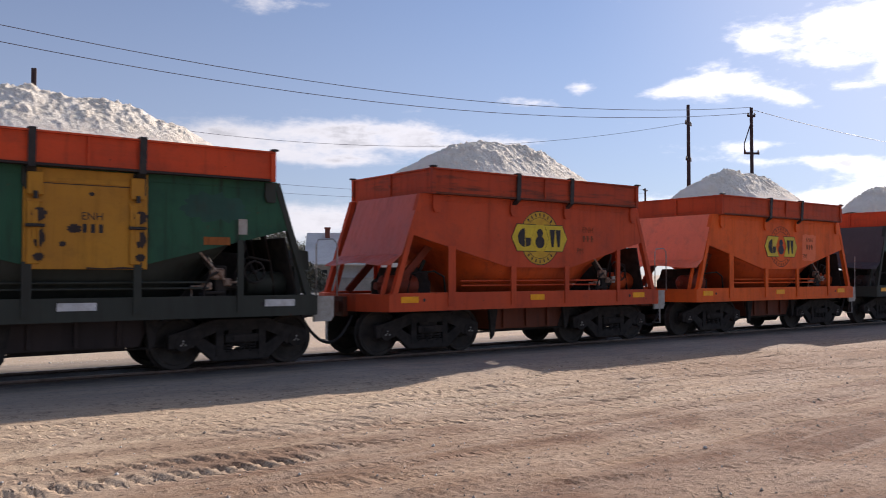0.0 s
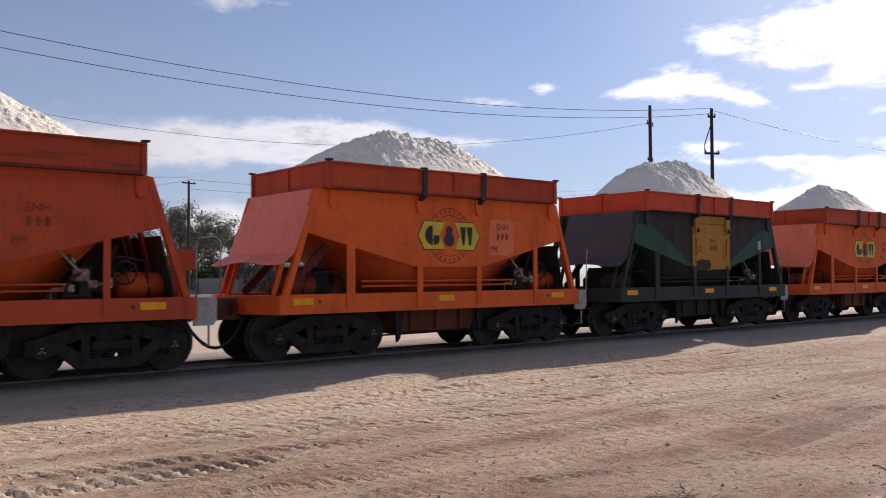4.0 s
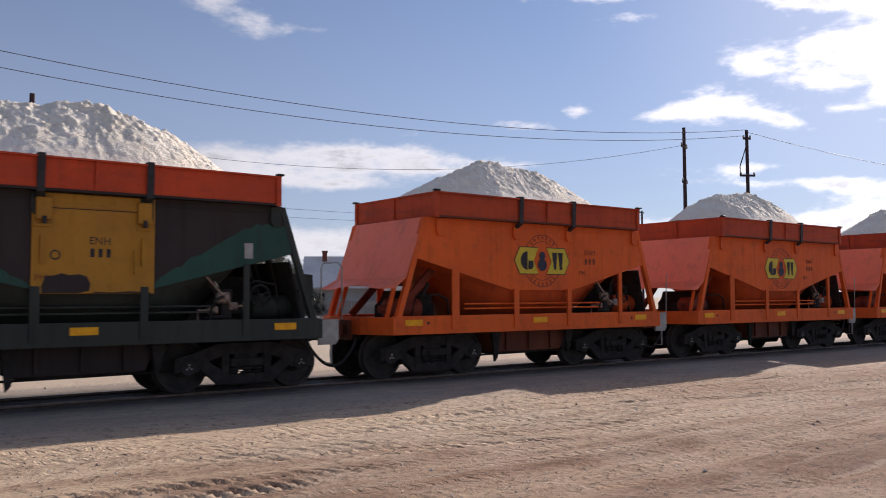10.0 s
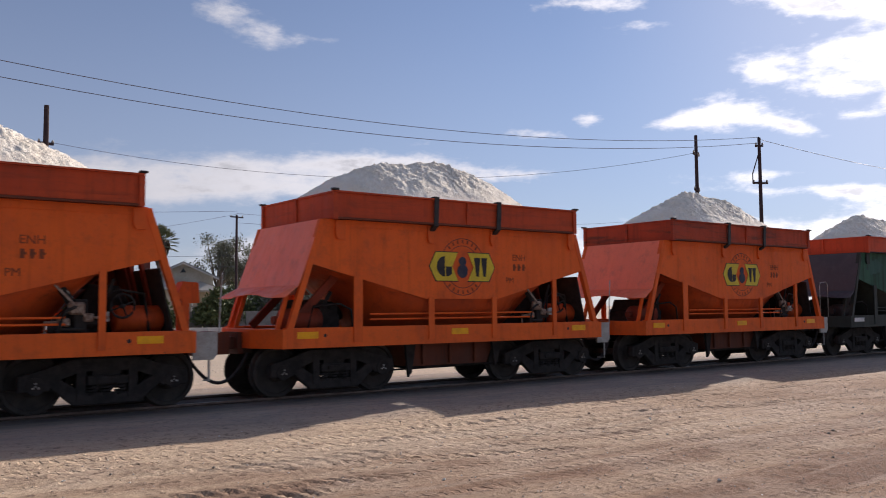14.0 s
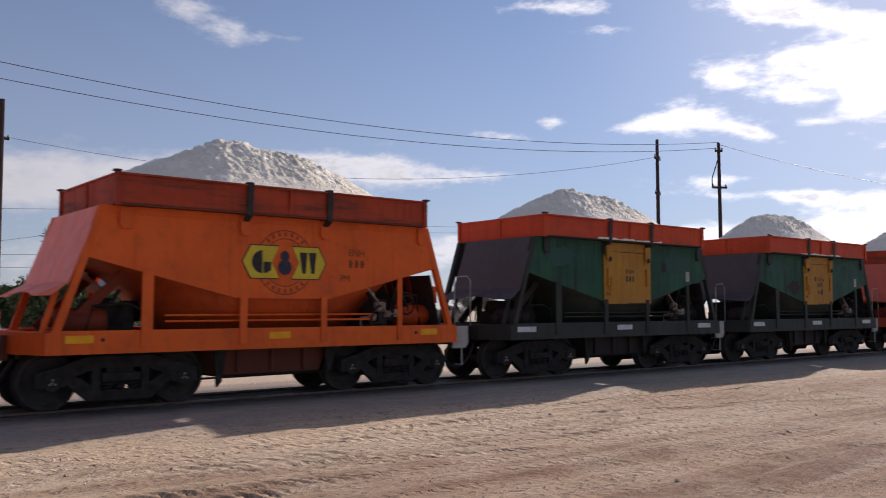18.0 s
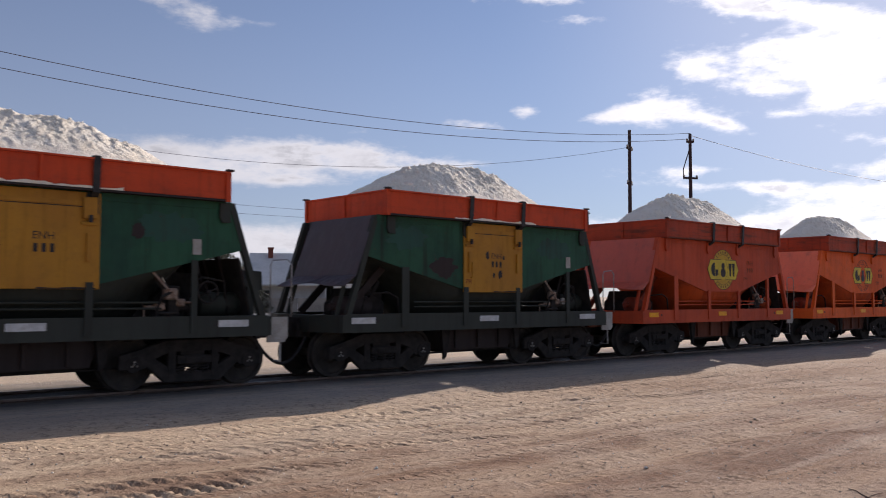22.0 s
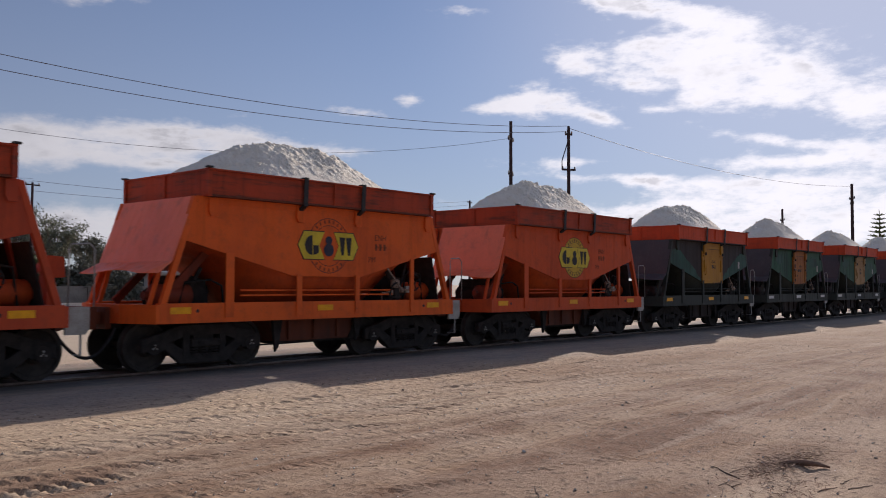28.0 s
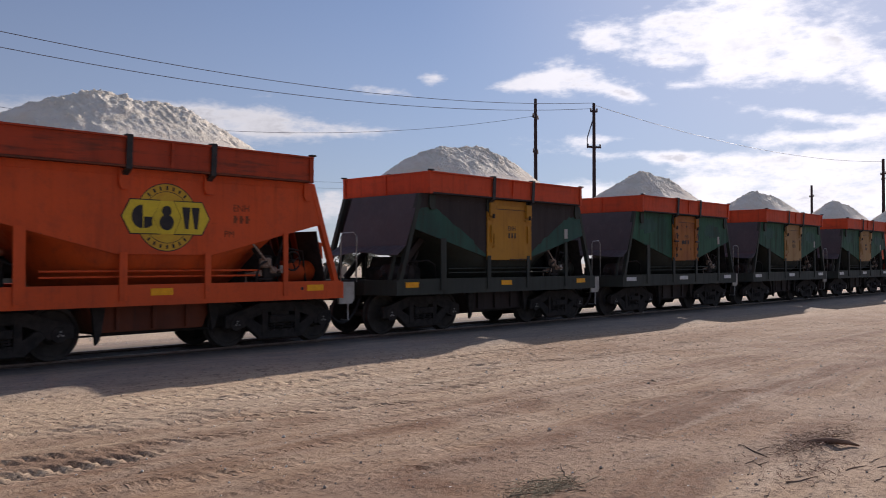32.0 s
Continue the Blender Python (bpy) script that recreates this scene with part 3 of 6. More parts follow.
def wheel_mesh():
    """Two wheels with flanges and dished webs on an axle, spun round the y axis."""
    prof = [(0.0, 0.075), (0.50, 0.075), (0.505, 0.12), (0.53, 0.16), (0.535, 0.35), (0.475, 0.37), (0.472, 0.445), (0.492, 0.448), (0.505, 0.42), (0.60, 0.414), (0.605, 0.36),
            (0.575, 0.34), (0.56, 0.17), (0.60, 0.13), (0.60, 0.08), (0.72, 0.075), (0.72, 0.0)]
    bm, n = bmesh.new(), 28
    for s in (-1, 1):
        rings = [[bm.verts.new((r * math.cos(2 * math.pi * j / n), s * y, r * math.sin(2 * math.pi * j / n))) for j in range(n)] for y, r in prof[:-1]]
        for a, b in zip(rings, rings[1:]):
            for j in range(n):
                bm.faces.new((a[j], b[j], b[(j + 1) % n], a[(j + 1) % n]))
        bm.faces.new(rings[-1])
    bmesh.ops.remove_doubles(bm, verts=bm.verts, dist=0.0005)
    return bm


def bogie(parent, x):
    b = part("bogie", shared("bogie", lambda: box(-0.2, 0.2, -0.82, 0.82, 0.34, 0.60, box(-0.42, 0.42, -0.3, 0.3, 0.56, 0.74)), IRON), IRON, parent, at=(x, 0, 0))
    # cast side frame: arched top bar, dropped bottom bar, window for the springs
    top = [(-1.18, 0.34), (-1.18, 0.56), (-0.86, 0.64), (-0.45, 0.78), (0.45, 0.78), (0.86, 0.64), (1.18, 0.56), (1.18, 0.34), (0.78, 0.34), (0.72, 0.48),
           (0.36, 0.61), (-0.36, 0.61), (-0.72, 0.48), (-0.78, 0.34)]
    low = [(-0.84, 0.44), (-0.64, 0.50), (-0.30, 0.27), (0.30, 0.27), (0.64, 0.50), (0.84, 0.44), (0.46, 0.12), (-0.46, 0.12)]

    def frame_mesh():
        bm = prism(top, -0.06, 0.06, bevel=0.014)
        prism(low, -0.055, 0.055, bm, bevel=0.014)
        for u in (-0.36, 0.36):
            prism([(u - 0.06, 0.20), (u + 0.06, 0.20), (u + 0.06, 0.68), (u - 0.06, 0.68)], -0.07, 0.07, bm)
        return bm

    def spring_mesh():
        bm = bmesh.new()
        for u in (-0.2, 0.0, 0.2):
            tube([(u + 0.075 * math.cos(a), 0.075 * math.sin(a), 0.235 + 0.0075 * a) for a in [i * 0.7 for i in range(0, 30)]], 0.016, 5, bm)
        return bm

    for s in (-1, 1):
        y = s * 0.80
        part("side_frame", shared("side_frame", frame_mesh, IRON), IRON, b, at=(0, y, 0))
        part("spring_nest", shared("spring_nest", spring_mesh, IRON), IRON, b, at=(0, y, 0))
        part("bolster_end", shared("bolster_end", lambda: box(-0.28, 0.28, -0.11, 0.11, 0.40, 0.53, box(-0.15, 0.15, -0.13, 0.13, 0.43, 0.50), bevel=0.01), IRON), IRON, b, at=(0, y - 0.01 * s, 0))
        for u in (-AXLES, AXLES):
            part("axle_box", shared("axle_box", lambda: tube([(0, -0.075, 0), (0, 0.075, 0)], 0.125, 12), IRON), IRON, b, at=(u, s * 0.80, WHEEL_R))
            part("axle_cap", shared("axle_cap", cap_mesh, BOLT), BOLT, b, "worn steel axle cap bolts", at=pose(u, s * 0.885, WHEEL_R, 0, 0, 0 if s < 0 else 180))
        part("brake_block", shared("brake_block", lambda: box(-0.05, 0.05, -0.07, 0.07, 0.28, 0.58, bevel=0.01), IRON), IRON, b, at=(-0.47, s * 0.54, 0))
        part("brake_block", SHARED["brake_block", IRON.name], IRON, b, at=(0.47, s * 0.54, 0))
    return b


def cap_mesh():
    bm = bmesh.new()
    for a in (90, 210, 330):
        c, s = 0.042 * math.cos(radians(a)), 0.042 * math.sin(radians(a))
        tube([(c, -0.02, s), (c, 0.0, s)], 0.016, 6, bm)
    return tube([(0, -0.004, 0), (0, 0.004, 0)], 0.012, 8, bm)


def hopper_mesh():
    """The inner hopper: straight sides to the rim, end slopes and a rounded belly."""
    bm, rings = bmesh.new(), []
    for z, cx, cy, ex, ey in ((2.96, 2.85, 1.10, 2.85, 1.175), (2.22, 3.00, 1.10, 3.00, 1.175), (1.95, 2.32, 0.75, 2.08, 1.175), (1.64, 2.0, 0.70, 0.98, 1.165), (1.45, 1.86, 0.6, 0.94, 1.10),
                              (1.30, 1.78, 0.5, 0.92, 0.98), (1.17, 1.70, 0.4, 0.9, 0.80), (1.06, 1.6, 0.3, 0.9, 0.52)):
        rings.append([bm.verts.new(p) for p in ((-cx, -cy, z), (-ex, -ey, z), (ex, -ey, z), (cx, -cy, z), (cx, cy, z), (ex, ey, z), (-ex, ey, z), (-cx, cy, z))])
    for a, b in zip(rings, rings[1:]):
        for j in range(8):
            bm.faces.new((a[j], a[(j + 1) % 8], b[(j + 1) % 8], b[j]))
    bm.faces.new(rings[-1])
    return bm


def side_mesh(y):
    """A side sheet of 20 mm plate with its pressed top band."""
    bm = prism([(-2.93, 2.95), (2.93, 2.95), (3.12, 2.19), (0.84, 1.62), (-0.84, 1.62), (-3.12, 2.19)], y - 0.012, y + 0.012)
    s = 1 if y > 0 else -1
    return box(-2.93, 2.93, y + s * 0.012 - 0.012, y + s * 0.012 + 0.014, 2.83, 2.95, bm)


def rim_side_mesh(s):
    """Raised side of the load rim: web with a doubled foot, top and bottom flange."""
    y0, y1 = s * 1.335, s * 1.36
    pts = [(y0, 2.96), (y0 - s * 0.02, 2.96), (y1 - s * 0.02, 3.40), (y1, 3.40)]
    bm = cross(pts, -2.80, 2.80)
    cross([(s * 1.33, 2.98), (s * 1.358, 2.98), (s * 1.362, 3.07), (s * 1.335, 3.07)], -2.80, 2.80, bm)
    return cross([(s * 1.30, 3.385), (s * RIM_Y, 3.385), (s * RIM_Y, 3.412), (s * 1.30, 3.412)], -2.815, 2.815, bm)


def rim_end_mesh(e):
    bm = prism([(e * 2.79, 2.96), (e * 2.77, 2.96), (e * 2.77, 3.40), (e * 2.79, 3.40)], -1.335, 1.335)
    box(min(e * 2.70, e * 2.815), max(e * 2.70, e * 2.815), -1.40, 1.40, 3.386, 3.414, bm)
    v = box(min(e * 2.78, e * 2.84), max(e * 2.78, e * 2.84), -1.33, 1.33, 2.95, 2.98, bm)
    return v


def lump_heap(seed):
    """A tipped mound of gypsum: flat crown, slopes at the angle of rest, clods."""
    nx, ny = 230, 110
    r = random.Random(seed)
    cx, top = r.uniform(-0.16, 0.10), r.uniform(4.22, 4.33)
    bm = bmesh.new()
    grid = []
    for j in range(ny + 1):
        row = []
        for i in range(nx + 1):
            x, y = -2.74 + 5.48 * i / nx, -1.30 + 2.60 * j / ny
            wob = 0.11 * noise.noise(Vector((x * 0.9, y * 1.1, seed * 3.1)))
            # a dome that falls ever steeper from the crown to the rim
            rx, ry = max(0.0, abs(x - cx) - 0.45) / (2.32 if x < cx else 2.42), math.sqrt((y / 1.13) ** 2 + 0.03) - 0.17
            drop = (rx ** (1.45 * 1.35) + max(ry, 0.0) ** (1.04 * 1.35)) ** (1 / 1.35)
            rr = math.sqrt(rx * rx + (y / 1.34) ** 2)
            h = 3.36 + (top - 3.36) * max(0.0, 1 - drop) + wob * max(0.0, 1 - rr) * 1.2
            h = max(h, 3.33 + 0.03 * wob)
            n1 = noise.fractal(Vector((x * 2.6, y * 2.6, seed)), 0.8, 2.0, 3)
            n2 = noise.fractal(Vector((x * 8, y * 8, seed + 4)), 0.7, 2.0, 3)
            n3 = noise.noise(Vector((x * 19, y * 19, seed + 9)))
            h += (0.055 * n1 + 0.050 * max(n2, -0.3) + 0.032 * n3) * min(1.0, max(0.12, 1.3 * (1 - max(rx, abs(y) / 1.3))))
            clod = noise.noise(Vector((x * 5.5, y * 5.5, seed + 20)))
            h += 0.10 * max(0.0, clod - 0.32) * min(1.0, max(0.0, 1.1 - rr))
            row.append(bm.verts.new((x, y, h)))
        grid.append(row)
    for j in range(ny):
        for i in range(nx):
            bm.faces.new((grid[j][i], grid[j][i + 1], grid[j + 1][i + 1], grid[j + 1][i]))
    return bm


def badge(w, style):
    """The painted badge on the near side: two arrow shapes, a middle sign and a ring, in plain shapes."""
    y = -SIDE - 0.0145
    cx, cz, hw, hh = 0.0, 2.21, 0.76, 0.26
    yellow = LOGO_YELLOW
    root = part("badge", disc(cx, cz, 0.545, y, y + 0.004, 40) if style == "disc" else disc(cx, cz, 0.53, y, y + 0.004, 44, 0.517),
                LOGO_FADED if style == "disc" else INK, w, "faded yellow badge disc" if style == "disc" else "thin dark badge ring")
    if style == "disc":
        part("badge_ring", disc(cx, cz, 0.545, y - 0.002, y, 40, 0.53), INK, root, "thin dark ring")
        part("badge_ring", disc(cx, cz, 0.415, y - 0.002, y, 40, 0.405), INK, root, "thin dark ring")
    else:
        part("badge_ring", disc(cx, cz, 0.395, y, y + 0.004, 40, 0.385), INK, root, "thin dark ring")
    # ring of small marks where the curved wording stands
    ink = INK if style == "disc" else INK_FADED
    for a in [48 + 14 * i for i in range(7)] + [228 + 14 * i for i in range(7)]:
        bm = box(-0.016, 0.016, -0.0015, 0.0015, -0.032, 0.032)
        part("wording_bar", bm, ink, root, at=pose(cx + 0.468 * math.cos(radians(a)), y - 0.001, cz + 0.468 * math.sin(radians(a)), 0, 90 - a, 0))
    for s in (-1, 1):
        o = [(s * hw, 0), (s * (hw - 0.14), hh), (s * 0.12, hh), (s * 0.25, 0), (s * 0.12, -hh), (s * (hw - 0.14), -hh)]
        part("arrow_border", prism([(cx + a * 1.025 + (-0.012 * s if abs(a) < 0.3 else 0), cz + b * 1.06) for a, b in o], y - 0.004, y - 0.002), INK, root, "dark arrow outline")
        part("arrow", prism([(cx + a, cz + b) for a, b in o], y - 0.007, y - 0.005), yellow, root, "bright yellow arrow shape")
    if style == "disc":
        part("middle_diamond", prism([(cx - 0.24, cz), (cx - 0.11, cz + hh), (cx + 0.11, cz + hh), (cx + 0.24, cz), (cx + 0.11, cz - hh), (cx - 0.11, cz - hh)], y - 0.006, y - 0.0045), yellow, root)
    yy = (y - 0.0105, y - 0.0085)
    # plain dark shapes on the two arrows and between them
    part("badge_mark", disc(-0.42, cz, 0.185, *yy, 18, a0=90, a1=270), INK, root, "dark half-round shape")
    part("badge_mark", prism([(-0.40, cz - 0.18), (-0.40, cz + 0.0), (-0.26, cz + 0.0), (-0.26, cz - 0.13), (-0.32, cz - 0.17)], *yy), INK, root, "dark block shape")
    mark = INK if style == "disc" else BLUE_INK
    part("badge_mark", disc(-0.01, cz + 0.10, 0.085, *yy, 18), mark, root, "dark round shape")
    part("badge_mark", disc(-0.01, cz - 0.08, 0.125, *yy, 20), mark, root, "larger dark round shape")
    for u in (0.26, 0.43):
        part("badge_mark", prism([(u, cz + 0.175), (u + 0.15, cz + 0.175), (u + 0.115, cz - 0.175), (u + 0.055, cz - 0.175)], *yy), INK, root, "dark wedge shape")


def writing(w, name, text, x, z, size, mat):
    cu = bpy.data.curves.new("text", "FONT")
    cu.body, cu.size, cu.extrude = text, size, 0.001
    tmp = new("text", cu)
    me = bpy.data.meshes.new_from_object(tmp.evaluated_get(bpy.context.evaluated_depsgraph_get()))
    bpy.data.objects.remove(tmp)
    me.materials.clear()
    me.materials.append(mat)
    return part(name, me, mat, w, at=pose(x, -SIDE - 0.0165, z, 90, 0, 0))


def number_bars(w, x, z, mat, k=3, h=0.13):
    for i in range(k):
        bm = box(0, 0.055, -0.002, 0.002, 0, h)
        box(0.055, 0.08, -0.002, 0.002, h * 0.4, h * 0.65, bm)
        part("number_bar", bm, mat, w, at=(x + 0.12 * i, -SIDE - 0.0155, z))


def frame_parts(w, paint_, rim, post, reflector, hood, hood_label):
    """Everything that the orange and the green wagons have in common."""
    green = post is GREEN_FRAME
    # The inner end parts take a colour with grime and their shade in it.
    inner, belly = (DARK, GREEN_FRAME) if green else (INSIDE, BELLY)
    grimy = DARK if green else GRIMED_SHADED
    for s in (-1, 1):
        side = "near" if s < 0 else "far"
        part("side_sheet", shared(f"side_sheet/{side}", lambda: side_mesh(s * SIDE), paint_), paint_, w)
        part("rim_side", shared(f"rim_side/{side}", lambda: rim_side_mesh(s), rim), rim, w)
        # Dark foot strip: grime, with the shadow line below the rim painted in.
        part("rim_foot", shared(f"rim_foot/{side}", lambda: cross([(s * 1.18, 2.945), (s * 1.380, 2.945), (s * 1.380, 2.975), (s * 1.18, 2.975)], -2.81, 2.81), grimy), grimy, w, "grime-blackened foot of the rim")
        part("rim_rib", shared(f"rim_rib/{side}", lambda: cross([(s * 1.33, 2.98), (s * 1.372, 2.98), (s * 1.40, 3.385), (s * 1.35, 3.385)], -0.02, 0.02), rim), rim, w)
        for x in (-0.73, 0.74):
            part("rim_strap", shared(f"rim_strap/{side}", lambda: strap_mesh(s), STRAP), STRAP, w, "black iron strap over the rim", at=(x, 0, 0))
        for x in (-2.62, -0.73, 0.74, 2.80):
            part("lug", shared(f"lug/{side}", lambda: prism([(-0.09, 2.93), (0.09, 2.93), (0.09, 2.62), (-0.05, 2.62), (-0.09, 2.70)], s * (SIDE + 0.01), s * (SIDE + 0.06)), post), post, w, at=(x, 0, 0))
        part("side_sill", shared(f"side_sill/{side}", lambda: sill_mesh(s), post), post, w)
        for x, z, h in ((-2.28, 1.99, 0.085), (-0.75, 1.63, 0.062), (0.72, 1.63, 0.055), (2.30, 1.99, 0.05)):
            part("side_post", shared(f"side_post/{side}{z}{h}", lambda: box(-h, h, s * SIDE - 0.01 + s * 0.055, s * SIDE + 0.01 + s * 0.055, 0.90, z + 0.02, box(-0.015, 0.015, min(s * 1.19, s * 1.23), max(s * 1.19, s * 1.23), 0.95, z)), post), post, w, at=(x, 0, 0))
        for z in (1.27, 1.36):
            part("pipe_rail", shared(f"pipe_rail/{side}{z}", lambda: tube([(-1.95, s * 1.10, z), (1.85, s * 1.10, z)], 0.017, 7), post), post, w)
        for e in (-1, 1):
            part("corner_stanchion", shared(f"corner_stanchion/{side}{e}", lambda: bar((e * 2.93, s * 1.17, 2.93), (e * 3.52, s * 1.17, 1.12), 0.10, 0.10), post), post, w)
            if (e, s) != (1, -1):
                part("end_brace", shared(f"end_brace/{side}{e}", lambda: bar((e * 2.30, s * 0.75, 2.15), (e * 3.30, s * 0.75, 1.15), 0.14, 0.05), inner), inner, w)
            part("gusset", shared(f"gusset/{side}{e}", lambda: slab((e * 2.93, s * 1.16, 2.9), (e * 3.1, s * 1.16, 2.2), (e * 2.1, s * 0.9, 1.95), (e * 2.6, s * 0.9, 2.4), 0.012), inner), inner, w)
        for x in (-2.90, 2.68):
            part("sill_hole", shared(f"sill_hole/{side}", lambda: disc(0, 1.02, 0.03, s * 1.242 - 0.003, s * 1.242 + 0.003, 10), STRAP), STRAP, w, "dark bolt hole in the sill", at=(x, 0, 0))
        for x in (-3.22, -0.10, 2.98):
            part("reflector", shared(f"reflector/{side}", lambda: box(-0.19 if reflector is REFLECT_Y else -0.26, 0.19 if reflector is REFLECT_Y else 0.26, s * 1.245 - 0.004, s * 1.245 + 0.004, 0.975, 1.085), reflector), reflector, w, at=(x, 0, 0))
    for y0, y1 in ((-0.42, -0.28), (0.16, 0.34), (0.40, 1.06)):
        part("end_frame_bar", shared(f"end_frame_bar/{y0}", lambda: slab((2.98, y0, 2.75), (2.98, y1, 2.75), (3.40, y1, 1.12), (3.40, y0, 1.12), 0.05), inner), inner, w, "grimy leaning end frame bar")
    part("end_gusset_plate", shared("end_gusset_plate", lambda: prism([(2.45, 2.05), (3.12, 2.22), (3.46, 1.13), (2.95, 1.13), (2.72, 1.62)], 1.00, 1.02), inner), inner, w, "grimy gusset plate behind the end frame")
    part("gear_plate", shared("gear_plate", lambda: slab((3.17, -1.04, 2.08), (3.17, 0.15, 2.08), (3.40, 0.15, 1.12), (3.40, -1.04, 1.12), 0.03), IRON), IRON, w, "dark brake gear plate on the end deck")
    part("slope_sheet", shared("slope_sheet", lambda: slab((3.04, 0.10, 2.32), (3.04, 1.10, 2.32), (2.02, 1.10, 1.42), (2.02, 0.10, 1.42), 0.012), inner), inner, w, "inner slope sheet with grime and painted shade")
    part("slope_sheet", shared("slope_sheet/lead", lambda: slab((-3.04, 0.30, 2.32), (-3.04, 1.10, 2.32), (-2.35, 1.10, 1.72), (-2.35, 0.30, 1.72), 0.012), inner), inner, w, "inner slope sheet with grime and painted shade")
    for y0 in (-1.02, 0.62):
        part("hood_strut", shared(f"hood_strut/{y0}", lambda: bar((-3.47, y0, 1.765), (-3.66, y0, 1.12), 0.07, 0.05), post), post, w)
    part("hopper", shared("hopper", hopper_mesh, belly, True), belly, w, "inner hopper with rounded belly")
    for e in (-1, 1):
        part("rim_end", shared(f"rim_end/{e}", lambda: rim_end_mesh(e), rim), rim, w)
        part("rim_rib", shared(f"end_rib/{e}", lambda: box(min(e * 2.78, e * 2.82), max(e * 2.78, e * 2.82), -0.03, 0.03, 2.98, 3.39), rim), rim, w)
        for s in (-1, 1):
            part("rim_corner", shared(f"rim_corner/{e}{s}", lambda: box(min(e * 2.745, e * 2.828), max(e * 2.745, e * 2.828), min(s * 1.315, s * 1.385), max(s * 1.315, s * 1.385), 2.94, 3.416), rim), rim, w)
            part("corner_knob", shared(f"corner_knob/{e}{s}", lambda: box(min(e * 2.74, e * 2.86), max(e * 2.74, e * 2.86), min(s * 1.33, s * 1.43), max(s * 1.33, s * 1.43), 3.417, 3.45, bevel=0.008), STRAP), STRAP, w, "dark bolted corner knob")
        part("headstock", shared(f"headstock/{e}", lambda: headstock_mesh(e), post), post, w)
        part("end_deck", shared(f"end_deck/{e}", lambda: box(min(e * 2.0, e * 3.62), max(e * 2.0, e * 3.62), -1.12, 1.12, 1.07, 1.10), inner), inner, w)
        part("coupler", shared(f"coupler/{e}", lambda: coupler_mesh(e), IRON if green else GRIMED_SHADED), IRON if green else GRIMED_SHADED, w, "grimy automatic coupler")
        part("brake_hose", shared(f"brake_hose/{e}", lambda: tube([(e * (3.86 + 0.51 * t), -0.34 - 0.06 * t, 0.74 - 0.46 * math.sin(math.pi * 0.5 * t) ** 0.8) for t in [i / 9 for i in range(10)]], 0.028, 7), RUBBER), RUBBER, w, "black rubber brake hose", smooth=True)
    # the hood of bent plate over the leading end
    yf = 1.20 if hood is ORANGE_SHEEN and rim is not RIM_MID else 0.90
    part("end_hood", shared(f"end_hood/{yf}", lambda: slab((-2.95, -1.20, 2.94), (-2.95, yf, 2.94), (-3.36, yf, 1.84), (-3.36, -1.20, 1.84), 0.014), hood), hood, w, hood_label)
    part("hood_lip", shared(f"hood_lip/{yf}", lambda: lip_mesh(yf), hood), hood, w, "hood lip of bent plate")
    part("discharge_box", shared("discharge_box", lambda: prism([(-1.12, 0.86), (1.12, 0.86), (0.90, 0.40), (-0.94, 0.40)], -0.78, 0.78), GRIMED_SHADED if post is not GREEN_FRAME else DARK), GRIMED_SHADED if post is not GREEN_FRAME else DARK, w, "sloped discharge box under the sills")
    for x in (-0.62, 0.0, 0.60):
        part("discharge_rib", shared("discharge_rib", lambda: box(-0.03, 0.03, -0.83, -0.785, 0.43, 0.84, bevel=0.006), grimy), grimy, w, at=(x, 0, 0))
    part("discharge_door", shared("discharge_door", lambda: box(-0.80, 0.76, -0.62, 0.62, 0.34, 0.396, bevel=0.01), IRON), IRON, w, "dark discharge door")
    for x, z in ((-0.98, 0.30), (1.05, 0.42)):
        part("hanger", shared(f"hanger{x}", lambda: prism([(-0.10, 0.86), (0.14, 0.86), (0.04, z), (-0.03, z - 0.08)], -0.90, -0.84), IRON), IRON, w, at=(x, 0, 0))
    part("centre_sill", shared("centre_sill", lambda: box(-3.7, 3.7, -0.22, 0.22, 0.72, 1.05), IRON), IRON, w)
    part("brake_rod", shared("brake_rod", lambda: tube([(-1.6, -0.6, 0.34), (1.5, -0.6, 0.36)], 0.018, 6), IRON), IRON, w)
    # brake gear on the end decks
    for e, x, z in ((1, 2.98, 1.33), (-1, -3.05, 1.27)):
        part("air_reservoir", shared(f"air_reservoir{e}", lambda: tube([(x - 0.38, -0.62, z), (x - 0.36, -0.62, z), (x - 0.33, -0.62, z), (x + 0.33, -0.62, z), (x + 0.36, -0.62, z), (x + 0.38, -0.62, z)], [0.08, 0.16, 0.20, 0.20, 0.16, 0.08], 16), belly if e > 0 else inner, True), belly if e > 0 else inner, w, "painted brake air reservoir")
        part("reservoir_cap", shared(f"reservoir_cap{e}", lambda: tube([(x - 0.5, -0.62, z), (x - 0.36, -0.62, z)], 0.07, 10), inner), inner, w)
    part("brake_cylinder", shared("brake_cylinder", lambda: tube([(-2.15, 0.25, 1.42), (-2.1, 0.25, 1.42), (-1.75, 0.25, 1.42), (-1.7, 0.25, 1.42)], [0.1, 0.17, 0.17, 0.1], 14), IRON), IRON, w)
    part("distributor_valve", shared("distributor_valve", lambda: tube([(-2.3, -0.35, 1.1), (-2.3, -0.35, 1.55)], 0.12, 10), IRON), IRON, w)
    part("brake_rigging", shared("brake_rigging", lambda: prism([(-2.9, 1.10), (-2.2, 1.10), (-2.2, 1.36), (-2.45, 1.44), (-2.5, 1.62), (-2.7, 1.62), (-2.75, 1.40), (-2.9, 1.34)], -0.5, 0.55, bevel=0.02), IRON), IRON, w, "dark brake rigging on the end deck")
